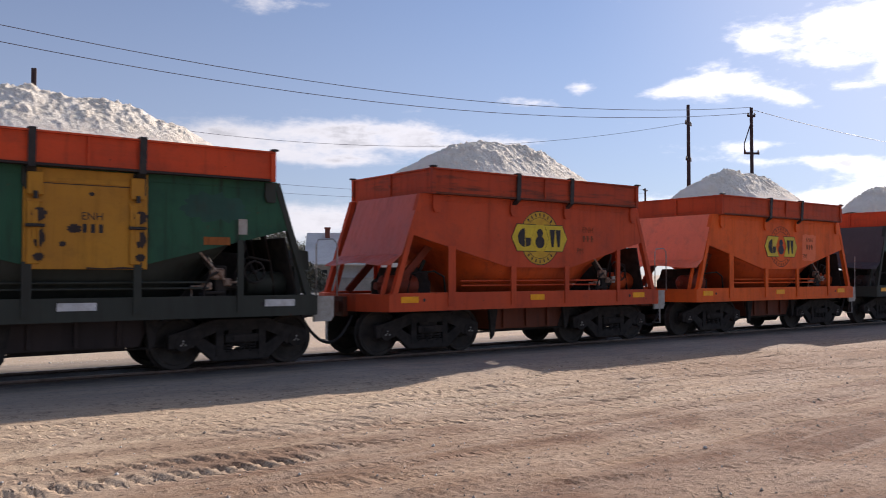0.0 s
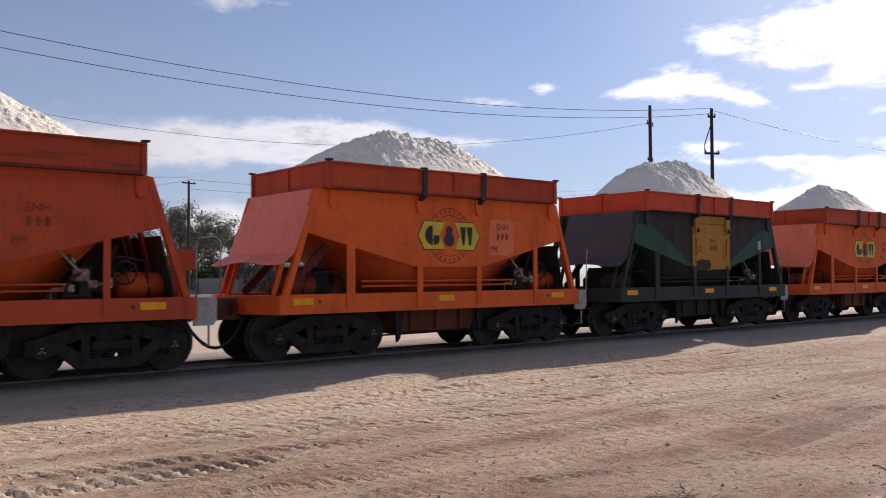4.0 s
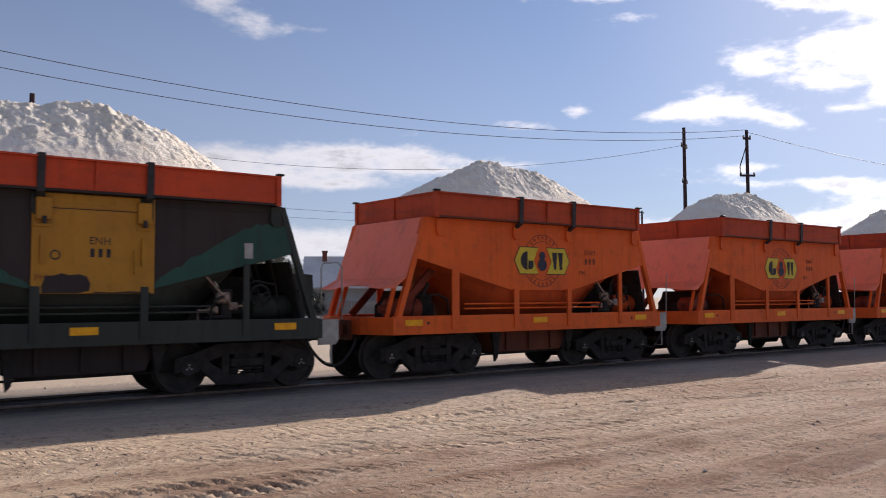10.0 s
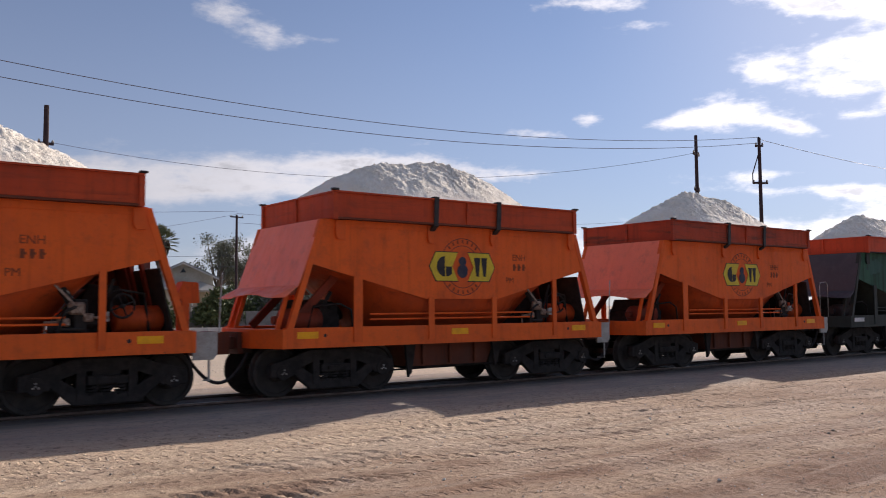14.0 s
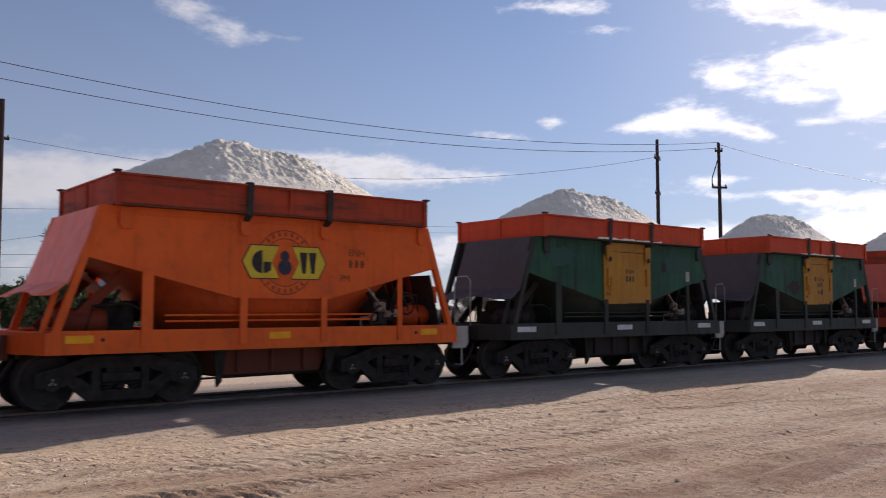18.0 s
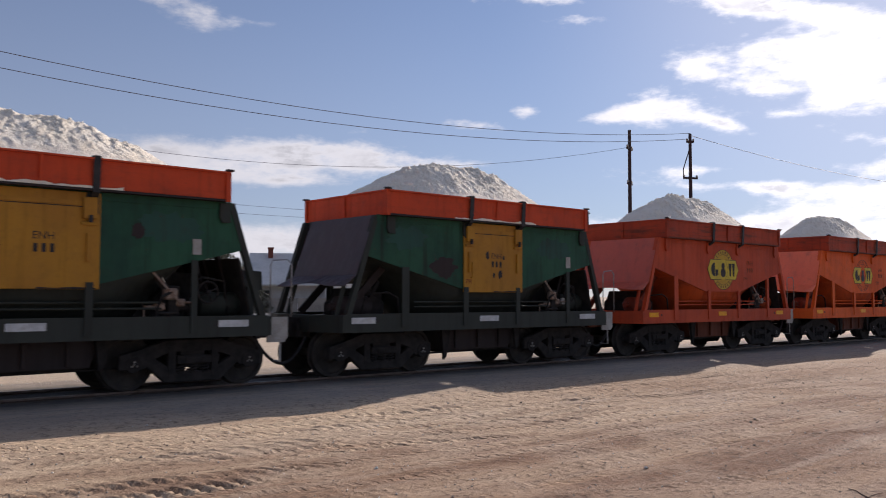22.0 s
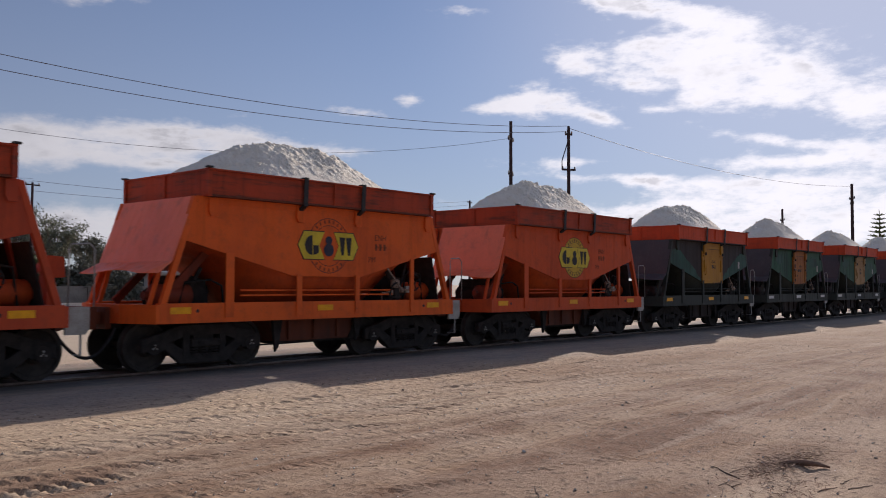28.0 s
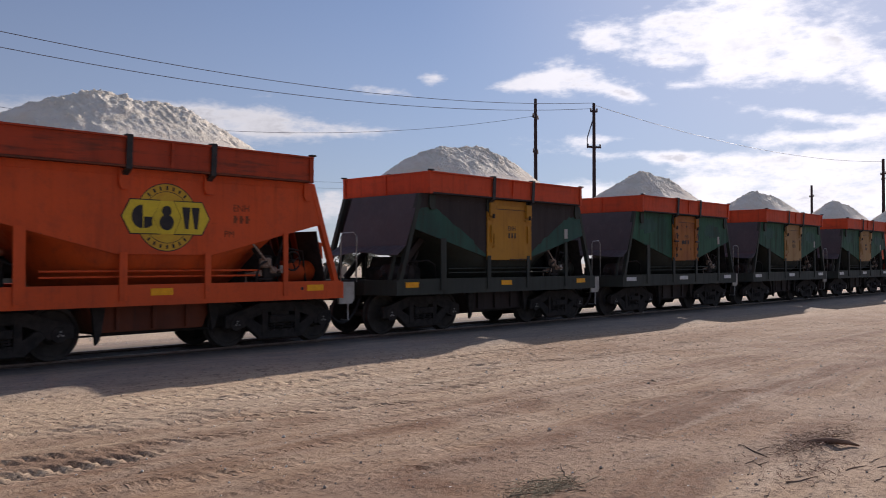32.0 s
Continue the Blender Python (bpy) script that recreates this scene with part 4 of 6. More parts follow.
    part("brake_lever", shared("brake_lever", lambda: bar((-2.85, -0.7, 1.15), (-2.5, -0.7, 1.75), 0.06, 0.04), IRON), IRON, w)
    part("chute_gear", shared("chute_gear", lambda: prism([(2.0, 1.10), (3.05, 1.10), (3.08, 1.55), (2.9, 1.84), (2.45, 1.86), (2.3, 1.5), (2.03, 1.3)], 0.02, 0.7, bevel=0.02), IRON), IRON, w, "dark discharge gear on the end deck")
    part("valve_body", shared("valve_body", valve_mesh, IRON), IRON, w, "dark brake valve cluster")
    part("valve_handle", shared("valve_handle", handle_mesh, BRASS), BRASS, w, "pale worn valve handle and pipes")
    part("hand_wheel", shared("hand_wheel", lambda: hoop(2.66, -0.98, 1.52, 0.17, 0.018), IRON, True), IRON, w, "dark spoked hand wheel")
    part("air_pipe", shared("air_pipe", lambda: tube([(2.36, -0.92, 1.16), (2.42, -0.92, 1.66), (2.62, -0.86, 1.76), (3.02, -0.80, 1.70), (3.10, -0.80, 1.14)], 0.022, 7), IRON, True), IRON, w)
    part("air_pipe", shared("air_pipe/lead", lambda: tube([(-2.20, -0.95, 1.14), (-2.24, -0.95, 1.44), (-2.46, -0.95, 1.54), (-2.95, -0.92, 1.50), (-3.05, -0.92, 1.14)], 0.02, 7), IRON, True), IRON, w)
    part("brake_lever", shared("brake_lever/trail", lambda: bar((2.30, -0.80, 1.14), (2.58, -0.80, 1.92), 0.05, 0.03), IRON), IRON, w)
    part("data_plate", shared("data_plate", lambda: box(2.36, 2.46, -1.02, -0.98, 1.30, 1.44), PALE), PALE, w)
    part("control_pipe", shared("control_pipe", lambda: tube([(1.78, -1.08, 1.12), (1.78, -1.12, 1.28), (1.85, -1.12, 1.45), (2.0, -1.1, 1.52)], 0.025, 7, tube([(1.8, -1.12, 1.2), (2.1, -1.12, 1.2)], 0.022, 6)), IRON), IRON, w)
    part("end_plate", shared("end_plate", lambda: prism([(3.66, 1.12), (4.04, 1.12), (4.04, 0.78), (3.98, 0.70), (3.66, 0.70)], -1.12, -1.08), PALE), PALE, w, "pale grey end plate")
    part("end_step", shared("end_step", lambda: tube([(3.93, -1.06, 0.8), (3.93, -1.06, 0.38), (3.93, -0.86, 0.38)], 0.018, 6), GALV), GALV, w)
    part("brake_stand", shared("brake_stand", lambda: prism([(3.90, 1.10), (4.02, 1.10), (4.02, 1.56), (4.19, 1.57), (4.17, 1.90), (3.92, 1.92), (3.80, 1.66), (3.90, 1.62)], 0.02, 0.30), post), post, w, "hand brake stand on the end deck")
    for x in BOGIES:
        bogie(w, x)
        for u in (-AXLES, AXLES):
            part("wheelset", shared("wheelset", wheel_mesh, WHEEL), WHEEL, w, "dark steel wheels on their axle", at=(x + u, 0, WHEEL_R))


def lip_mesh(yf):
    """The lip of the hood: bent plate with a torn, wavy front edge."""
    rng = random.Random(3)
    bm = bmesh.new()
    n, rows = 14, []
    for i in range(n + 1):
        y = -1.20 + (yf + 1.20) * i / n
        reach = 0.36 + 0.04 * math.sin(i * 0.9) + rng.uniform(-0.025, 0.025) - (0.10 if i == 0 else 0.0)
        drop = 0.17 + 0.03 * math.sin(i * 0.55 + 1.0)
        rows.append([bm.verts.new(p) for p in ((-3.36, y, 1.852), (-3.36 - reach, y, 1.852 - drop), (-3.36 - reach, y, 1.838 - drop), (-3.36, y, 1.838))])
    for a, b in zip(rows, rows[1:]):
        for k in range(4):
            bm.faces.new((a[k], a[(k + 1) % 4], b[(k + 1) % 4], b[k]))
    bm.faces.new(rows[0]), bm.faces.new(rows[-1][::-1])
    return bm


def strap_mesh(s):
    bm = cross([(s * 1.376, 2.92), (s * 1.392, 2.92), (s * 1.418, 3.40), (s * 1.418, 3.445), (s * 1.30, 3.445), (s * 1.30, 3.415), (s * 1.411, 3.415), (s * 1.402, 3.37)], -0.05, 0.05)
    return cross([(s * 1.225, 2.86), (s * 1.24, 2.82), (s * 1.392, 2.92), (s * 1.39, 2.948), (s * 1.36, 2.945)], -0.05, 0.05, bm)


def sill_mesh(s):
    c = [(1.10, 0.82), (1.24, 0.82), (1.24, 1.15), (1.10, 1.15), (1.10, 1.128), (1.215, 1.128), (1.215, 0.842), (1.10, 0.842)]
    return cross([(s * y, z) for y, z in c], -3.598, 3.598)


def headstock_mesh(e):
    bm = bmesh.new()
    a = [(e * 3.66, -1.24), (e * 3.92, -0.55), (e * 3.92, 0.55), (e * 3.66, 1.24), (e * 3.60, 1.24), (e * 3.60, -1.24)]
    lo, hi = [bm.verts.new((x, y, 0.82)) for x, y in a], [bm.verts.new((x, y, 1.13)) for x, y in a]
    bm.faces.new(lo), bm.faces.new(hi[::-1])
    for i in range(6):
        bm.faces.new((lo[i], hi[i], hi[(i + 1) % 6], lo[(i + 1) % 6]))
    return bm


def coupler_mesh(e):
    bm = box(min(e * 3.9, e * 4.2), max(e * 3.9, e * 4.2), -0.11, 0.11, 0.80, 1.0)
    prism([(e * 4.12, 0.72), (e * 4.40, 0.72), (e * 4.44, 0.80), (e * 4.44, 1.06), (e * 4.36, 1.10), (e * 4.12, 1.08)], -0.20 if e < 0 else -0.02, 0.04 if e < 0 else 0.22, bm)
    box(min(e * 3.9, e * 4.0), max(e * 3.9, e * 4.0), -0.26, 0.26, 0.72, 1.08, bm)
    return bm


def valve_mesh():
    bm = box(1.98, 2.16, -1.06, -0.86, 1.12, 1.62, bevel=0.02)
    tube([(2.0, -0.96, 1.5), (1.82, -0.96, 1.78)], 0.06, 8, bm)
    tube([(2.1, -1.0, 1.3), (2.4, -0.9, 1.3)], 0.07, 8, bm)
    return tube([(1.75, -0.95, 1.14), (2.2, -0.95, 1.14)], 0.05, 8, bm)


def hoop(x, y, z, r, t):
    """A hand wheel in the plane of the wagon's side: rim, hub and four spokes."""
    ring = [(x + r * math.cos(a), y, z + r * math.sin(a)) for a in [i * math.pi / 10 for i in range(21)]]
    bm = tube(ring, t, 6)
    for a in (0.4, 0.4 + math.pi / 2):
        c, s = r * math.cos(a), r * math.sin(a)
        tube([(x - c, y, z - s), (x + c, y, z + s)], t * 0.7, 5, bm)
    return tube([(x, y - 0.03, z), (x, y + 0.10, z)], 0.035, 8, bm)


def handle_mesh():
    """Dusty rusted valve block with pipe stubs and a long straight lever."""
    bm = box(1.90, 2.12, -1.10, -0.98, 1.40, 1.58, bevel=0.03)
    box(2.10, 2.24, -1.09, -1.0, 1.30, 1.42, bm, 0.02)
    box(1.76, 1.92, -1.09, -1.0, 1.24, 1.36, bm, 0.02)
    bar((1.70, -1.11, 1.82), (2.16, -1.11, 1.34), 0.03, 0.02, bm)
    tube([(2.20, -1.05, 1.36), (2.44, -1.05, 1.36)], 0.02, 6, bm)
    return tube([(1.78, -1.05, 1.30), (1.60, -1.05, 1.30), (1.60, -1.05, 1.12)], 0.022, 6, bm)


def hand_rail(w):
    """A bent pipe rail on the trailing end deck and a shorter one on its far side."""
    for y, r in ((-1.12, 0.0125), (0.55, 0.011)):
        part("hand_rail", shared(f"hand_rail/{y}", lambda: tube([(3.70, y, 1.10), (3.70, y, 1.98), (3.74, y, 2.06), (4.02, y, 2.08), (4.10, y, 2.0), (4.10, y, 1.12)], r, 6), GALV, True), GALV, w, "bent galvanised hand rail")


def orange_wagon(style, paint_, rim, hood, label, rail=True):
    w = thing("hopper_wagon", (0, 0, 0), label, "hopper wagon", "ore train wagons")
    frame_parts(w, paint_, rim, paint_, REFLECT_Y, hood, "bright orange sloping end hood")
    badge(w, style)
    if rail:
        hand_rail(w)
    else:
        part("marker_rod", tube([(4.08, -1.08, 1.10), (4.10, -1.08, 1.62), (4.13, -1.07, 2.02)], 0.012, 6), GALV, w, "thin galvanised marker rod")
    writing(w, "fleet_letters", "ENH", 1.22, 2.36, 0.17, INK_FADED)
    number_bars(w, 1.24, 2.16, INK_FADED)
    writing(w, "load_letters", "PM", 1.05, 1.92, 0.16, INK_FADED)
    return w


def ragged(cx, cz, rx, rz, seed):
    """Outline of a blotch with a torn edge."""
    r = random.Random(seed)
    return [(cx + rx * k * math.cos(a), cz + rz * k * math.sin(a)) for a, k in [(i * math.pi / 16, r.uniform(0.72, 1.12)) for i in range(32)]]


def torn(pts, seed):
    """The line through pts with a worn, uneven edge."""
    r = random.Random(seed)
    out = []
    for (x0, z0), (x1, z1) in zip(pts, pts[1:]):
        for k in range(9):
            u = k / 9
            out.append((x0 + (x1 - x0) * u + r.uniform(-0.015, 0.015), z0 + (z1 - z0) * u + r.uniform(-0.035, 0.03) * (k > 0)))
    return out + [pts[-1]]


def green_wagon(style, label):
    dark = style in ("dark", "clean")
    w = thing("hopper_wagon", (0, 0, 0), label, "hopper wagon", "ore train wagons")
    frame_parts(w, DARK if dark else GREEN, RIM_RED, GREEN_FRAME, REFLECT_Y if dark else REFLECT_W, PURPLE, "dull purple-brown sloping end hood")
    y = -SIDE
    if dark:
        for s in (-1, 1):
            part("green_band", prism(torn([(s * 3.02, 2.62), (s * 2.5, 2.66), (s * 1.5, 2.12), (s * 0.80, 1.66)], 7 + s) + [(s * 0.84, 1.62), (s * 3.10, 2.19)], y - 0.017, y - 0.0135), GREEN_OLD, w, "dull green painted band")
    else:
        for x, z, rr in ((-2.2, 2.55, 0.5), (1.9, 2.5, 0.55)):
            part("faded_patch", prism(ragged(x, z, rr, 0.24, 1 if x < 0 else 3), y - 0.0165, y - 0.0135), GREEN_OLD, w, "weathered pale green patch")
        if style == "rail":
            part("burnt_patch", prism(ragged(-1.3, 2.02, 0.34, 0.22, 2), y - 0.0165, y - 0.0135), DARK, w, "dark burnt paint patch")
    # yellow service door with its frame, hinges and latches
    low = 1.55
    door_paint = TAN if style == "tan" else RUSTED if style == "rusted" else YELLOW
    door = part("service_door", box(-0.80, 0.86, y - 0.05, y - 0.014, low, 2.93, bevel=0.008), door_paint, w, "tan door panel" if style == "tan" else "yellow door panel with worn paint")
    part("door_frame", prism([(-0.62, 2.80), (0.68, 2.80), (0.68, 2.74), (-0.62, 2.74)], y - 0.065, y - 0.05), door_paint, door)
    part("panel_seam", box(-0.62, 0.68, y - 0.053, y - 0.0505, 2.715, 2.727), INK, door, "dark seam across the door")
    for x in (-0.66, 0.70):
        part("door_hinge", box(x - 0.10, x + 0.10, y - 0.11, y - 0.05, 2.55, 2.86, bevel=0.01), door_paint, door)
        part("hinge_pin", tube([(x, y - 0.12, 2.50), (x, y - 0.12, 2.60)], 0.03, 8), STRAP, door, "dark hinge pin")
        part("door_latch", box(x - 0.035, x + 0.035, y - 0.085, y - 0.05, 1.95, 2.35, box(x - 0.11, x + 0.11, y - 0.08, y - 0.05, 2.46, 2.50)), door_paint, door)
        if style in ("latched", "rusted"):
            part("latch_column", box(x - 0.10, x + 0.06, y - 0.075, y - 0.051, 1.62, 2.50, bevel=0.01), door_paint, door)
            for z, rx, rz in ((2.30, 0.10, 0.10), (1.98, 0.08, 0.13), (1.72, 0.07, 0.06)):
                part("rust_stain", prism(ragged(x + 0.05, z, rx, rz, int(z * 10)), y - 0.0825, y - 0.079), DARK, door, "dark rust stain")
            part("slide_bolt", tube([(x - 0.12, y - 0.10, 2.14), (x + 0.12, y - 0.10, 2.14)], 0.025, 8), STRAP, door, "dark slide bolt")
    if style in ("latched", "rusted"):
        for x, z, rx, rz in ((-0.15, 2.11, 0.10, 0.07), (0.08, 2.6, 0.04, 0.03), (-0.3, 1.9, 0.05, 0.04)):
            part("rust_stain", prism(ragged(x, z, rx, rz, int(z * 7)), y - 0.0535, y - 0.051), DARK, door, "dark rust stain")
    if style == "dark":
        part("kick_patch", prism([(-0.66, low + 0.005), (-0.67, low + 0.10), (-0.62, low + 0.24), (-0.50, low + 0.25), (-0.42, low + 0.28), (-0.30, low + 0.255), (-0.18, low + 0.27), (-0.08, low + 0.24), (-0.03, low + 0.14), (-0.05, low + 0.04), (-0.2, low + 0.01)], y - 0.0545, y - 0.051), DARK, door, "dark scorched patch")
        part("door_ring", disc(-0.50, 2.08, 0.07, y - 0.0535, y - 0.0515, 14, 0.05), INK, door, "thin dark ring mark")
        part("door_handle", tube([(0.56, y - 0.055, 1.84), (0.56, y - 0.10, 1.86), (0.56, y - 0.10, 2.14), (0.56, y - 0.055, 2.16)], 0.014, 6), YELLOW, door)
    else:
        part("door_handle", tube([(-0.62, y - 0.055, 1.84), (-0.62, y - 0.10, 1.86), (-0.62, y - 0.10, 2.14), (-0.62, y - 0.055, 2.16)], 0.014, 6), door_paint, door)
    part("scorched_edge", prism([(0.0, low + 0.004), (0.02, low + 0.03), (0.25, low + 0.018), (0.5, low + 0.035), (0.8, low + 0.02), (0.82, low + 0.004)], y - 0.0545, y - 0.0515), DARK, door, "dark scorched lower edge")
    if style != "clean":
        writing(door, "load_letters", "PM", -0.76, 1.72, 0.13, INK_FADED).location.y = y - 0.052
    writing(door, "fleet_letters", "ENH", -0.06, 2.24, 0.15, INK).location.y = y - 0.052
    for i in range(3):
        part("number_bar", box(0, 0.055, -0.002, 0.002, 0, 0.12), INK, door, at=(-0.04 + 0.11 * i, y - 0.0525, 2.06))
    if style == "rail":
        # smeared black marks over and under the lettering
        for x, z, a in ((-0.16, 2.30, 0.05), (0.20, 1.92, 0.06), (0.02, 1.90, 0.035), (0.30, 2.26, 0.03)):
            part("smear", prism(ragged(x, z, a, a * 1.6, int(z * 50)), y - 0.0535, y - 0.0512), INK, door, "black paint smear")
    if style == "latched":
        part("rusted_plate", box(1.72, 2.14, y - 0.021, y - 0.0165, 1.93, 2.05), RUSTED, w, "small rusted number plate")
    elif style == "brown":
        part("burnt_patch", prism(ragged(1.42, 2.42, 0.11, 0.13, 8), y - 0.0195, y - 0.0168), DARK, w, "dark square scorch mark")
    part("tare_panel", box(2.28, 2.42, y - 0.023, y - 0.019, 2.10, 2.34), PALE, w, "small pale data panel")
    if style in ("brown", "rail"):
        rng = random.Random(len(style))
        edge = [(-1.15 + 0.12 * i, 2.985 + rng.uniform(0.005, 0.045)) for i in range(20)]
        part("gypsum_dust", prism(edge + [(edge[-1][0], 2.976), (edge[0][0], 2.976)], -1.384, -1.377), GYPSUM, w, "white gypsum dust along the rim foot")
    hand_rail(w)
    return w


def train():
    plain_o = orange_wagon("ring", ORANGE, RIM_DULL, ORANGE_SHEEN, "orange hopper wagon with a ring badge, heaped with gypsum", False)
    disc_o = orange_wagon("disc", ORANGE_OLD, RIM_OLD, HOOD_OLD, "faded orange hopper wagon with a yellow disc badge, heaped")
    bright = orange_wagon("ring", ORANGE, RIM_OLD, ORANGE_SHEEN, "orange hopper wagon with a rust-stained rim, heaped with gypsum")
    new_disc = orange_wagon("disc", ORANGE_MID, RIM_MID, ORANGE_SHEEN, "orange hopper wagon with a yellow disc badge, heaped with gypsum")
    latched = green_wagon("latched", "green hopper wagon with a rust-stained latched yellow door, heaped")
    dark = green_wagon("dark", "dark brown and green hopper wagon with a yellow door, heaped")
    brown = green_wagon("brown", "green hopper wagon with a purple-brown end hood, heaped")
    green = green_wagon("rail", "green hopper wagon with a smeared yellow door, heaped")
    clean = green_wagon("clean", "dark brown and green hopper wagon with a plain yellow door")
    rusted = green_wagon("rusted", "green hopper wagon with a rusted orange door, heaped")
    tan = green_wagon("tan", "green hopper wagon with a tan door, heaped with gypsum")
    order = [latched, disc_o, plain_o, dark, plain_o, plain_o, bright, brown, green, disc_o, bright, new_disc, clean, rusted, tan, tan, plain_o, disc_o]
    used, out = set(), []
    for i, kind in enumerate(order):
        w = kind if kind.name not in used else copy_thing(kind, Matrix())
        used.add(kind.name)
        w.matrix_basis = pose(FIRST + PITCH * i, AXIS, 0)
        out.append(w)
    heaps = [finish("load", lump_heap(7 + k), GYPSUM, True) for k in range(5)]
    for i, w in enumerate(out):
        part("load", heaps[(i * 2 + i // 5) % 5], None, w, "heaped whitish gypsum load", at=Matrix.Translation((0, 0, 3.36 * (1 - HIGH.get(i, 1.0)))) @ Matrix.Diagonal((1, 1, HIGH.get(i, 1.0), 1)))
    return out


HIGH = {3: 1.16}   # the wagon that is heaped higher than the others
WAGONS = train()
part("touched_up_patch", prism([(1.03, 1.88), (1.12, 1.85), (1.3, 1.86), (1.5, 1.84), (1.68, 1.88), (1.72, 2.1), (1.70, 2.3), (1.74, 2.52), (1.6, 2.57), (1.4, 2.55), (1.2, 2.58), (1.06, 2.55), (1.04, 2.3)], -SIDE - 0.0142, -SIDE - 0.0125), PATCH, WAGONS[2], "paler pinkish touched-up paint")

# ---- poles and wires ----
def power_pole(x, y, top, arms, label, r=0.1):
    p = thing("power_pole", (x, y, -0.05), label, "power pole", "power poles")
    part("shaft", tube([(0, 0, -0.4), (0, 0, top * 0.5), (0, 0, top + 0.05)], [r * 1.15, r, r * 0.8], 10), POLE, p)
    for z, half, ang in arms:
        c, s = math.cos(radians(ang)), math.sin(radians(ang))
        part("crossarm", box(-half, half, -0.05, 0.05, -0.05, 0.05), POLE, p, at=pose(0, -0.0, z, 0, 0, ang))
        for u in (-half * 0.9, half * 0.9):
            part("insulator", tube([(0, 0, 0.05), (0, 0, 0.10), (0, 0, 0.17)], [0.035, 0.06, 0.03], 8), PALE, p, at=(u * c, u * s, z))
    return p


def far(az, d):
    return d * math.sin(radians(az)), d * math.cos(radians(az))


def up(el, d):
    return 1.47 + d * math.tan(radians(el))


def poles_and_wires():
    P1, P2, PL, PR, PQ, PT = far(53.48, 45.0), far(57.3, 47.0), far(11.94, 40.0), far(74.45, 84.0), far(70.53, 104.0), far(23.38, 72.0)
    power_pole(*P1, up(10.8, 45), [(up(9.66, 45), 0.42, 20), (up(7.4, 45), 0.35, 20)], "tall dark timber pole with short crossarms")
    p = power_pole(*P2, up(10.4, 47), [(up(7.65, 47), 0.40, -30), (up(9.95, 47), 0.2, -30)], "tall dark timber pole with stays and a crossarm")
    part("stay", tube([(-0.1, 0, up(9.4, 47)), (-0.5, 0.1, up(8.2, 47)), (-0.5, 0.1, up(7.6, 47))], 0.03, 6), POLE, p)
    power_pole(*PL, up(12.3, 40), [(up(10.1, 40), 0.32, 10)], "tall dark timber pole with one short crossarm", 0.13)
    power_pole(*PR, up(6.15, 84), [(up(5.3, 84), 0.5, 40), (up(5.0, 84), 0.3, 40)], "timber power pole far along the line", 0.15)
    power_pole(*PQ, up(4.75, 104), [(up(4.1, 104), 0.6, 40)], "distant timber power pole", 0.15)
    power_pole(*PT, up(6.05, 72), [(up(5.95, 72), 0.6, 10)], "slender street power pole by the houses", 0.11)
    power_pole(*far(50.75, 110), up(5.6, 110), [(up(5.5, 110), 0.8, 20)], "distant street power pole", 0.14)
    lead = (0.0, 29.0)

    def line(a, b, sag, label, r=0.012):
        a, b = Vector(a), Vector(b)
        pts = [a.lerp(b, t) - Vector((0, 0, 4 * sag * t * (1 - t))) for t in [i / 24 for i in range(25)]]
        me = finish("overhead_wire", tube(pts, r, 5), WIRE)
        tagged(new("overhead_wire", me), label, "overhead wire", "overhead wires")

    line((*lead, 9.52), (*P2, 10.12), 1.30, "thin dark power wire sagging between poles", 0.013)
    line((lead[0], lead[1] + 0.4, 9.10), (*P2, 9.82), 1.34, "thin dark power wire sagging between poles", 0.013)
    power_pole(*lead, 9.7, [(9.45, 0.4, 10), (9.05, 0.45, 80)], "tall dark timber pole beside the yard")
    line((*PL, up(10.15, 40)), (*P1, up(9.7, 45)), 1.46, "slack service wire between two poles", 0.009)
    line((*far(-9, 46), 8.4), (*PL, up(10.15, 40)), 0.3, "slack service wire between two poles", 0.009)
    line((*P2, up(10.3, 47)), (*PR, up(6.0, 84)), 0.83, "thin power wire running along the line", 0.014)
    # street wires: elevations at azimuth -4, at the street pole, and beyond it
    for a, b, c in ((5.25, 6.3, 5.55), (2.95, 3.42, None), (2.1, 2.72, None)):
        line((*far(-4, 80), up(a, 80)), (*PT, up(b, 72)), 0.2, "thin street wire by the houses", 0.014)
        if c:
            line((*PT, up(b - 0.15, 72)), (*far(50.75, 110), up(c, 110)), 0.9, "thin street wire by the houses", 0.014)
            line((*PT, up(b - 0.75, 72)), (*far(50.75, 110), up(c - 0.25, 110)), 0.9, "thin street wire by the houses", 0.014)
    line((*far(4, 60), up(2.7, 60)), (*PT, up(6.1, 72)), 0.25, "thin dark service wire by the houses", 0.012)


poles_and_wires()

# ---- houses, trees and clutter beyond the track ----
WALL_CREAM = plain("cream_render", (0.52, 0.47, 0.38), (0.42, 0.37, 0.29), 0.8, 0.9)
WALL_WHITE = plain("white_weatherboard", (0.62, 0.61, 0.58), (0.52, 0.50, 0.47), 0.8, 0.8)
ROOF_GREY = plain("grey_iron_roof", (0.36, 0.355, 0.33), (0.28, 0.275, 0.255), 0.6, 0.7)
ROOF_PALE = plain("pale_iron_roof", (0.62, 0.61, 0.58), (0.52, 0.51, 0.48), 0.5, 0.55)
ROOF_BROWN = plain("weathered_tile_roof", (0.46, 0.43, 0.37), (0.38, 0.355, 0.31), 0.9, 0.85)
BRICK = plain("red_chimney_brick", (0.19, 0.065, 0.045), (0.14, 0.05, 0.04), 3.0, 0.9)
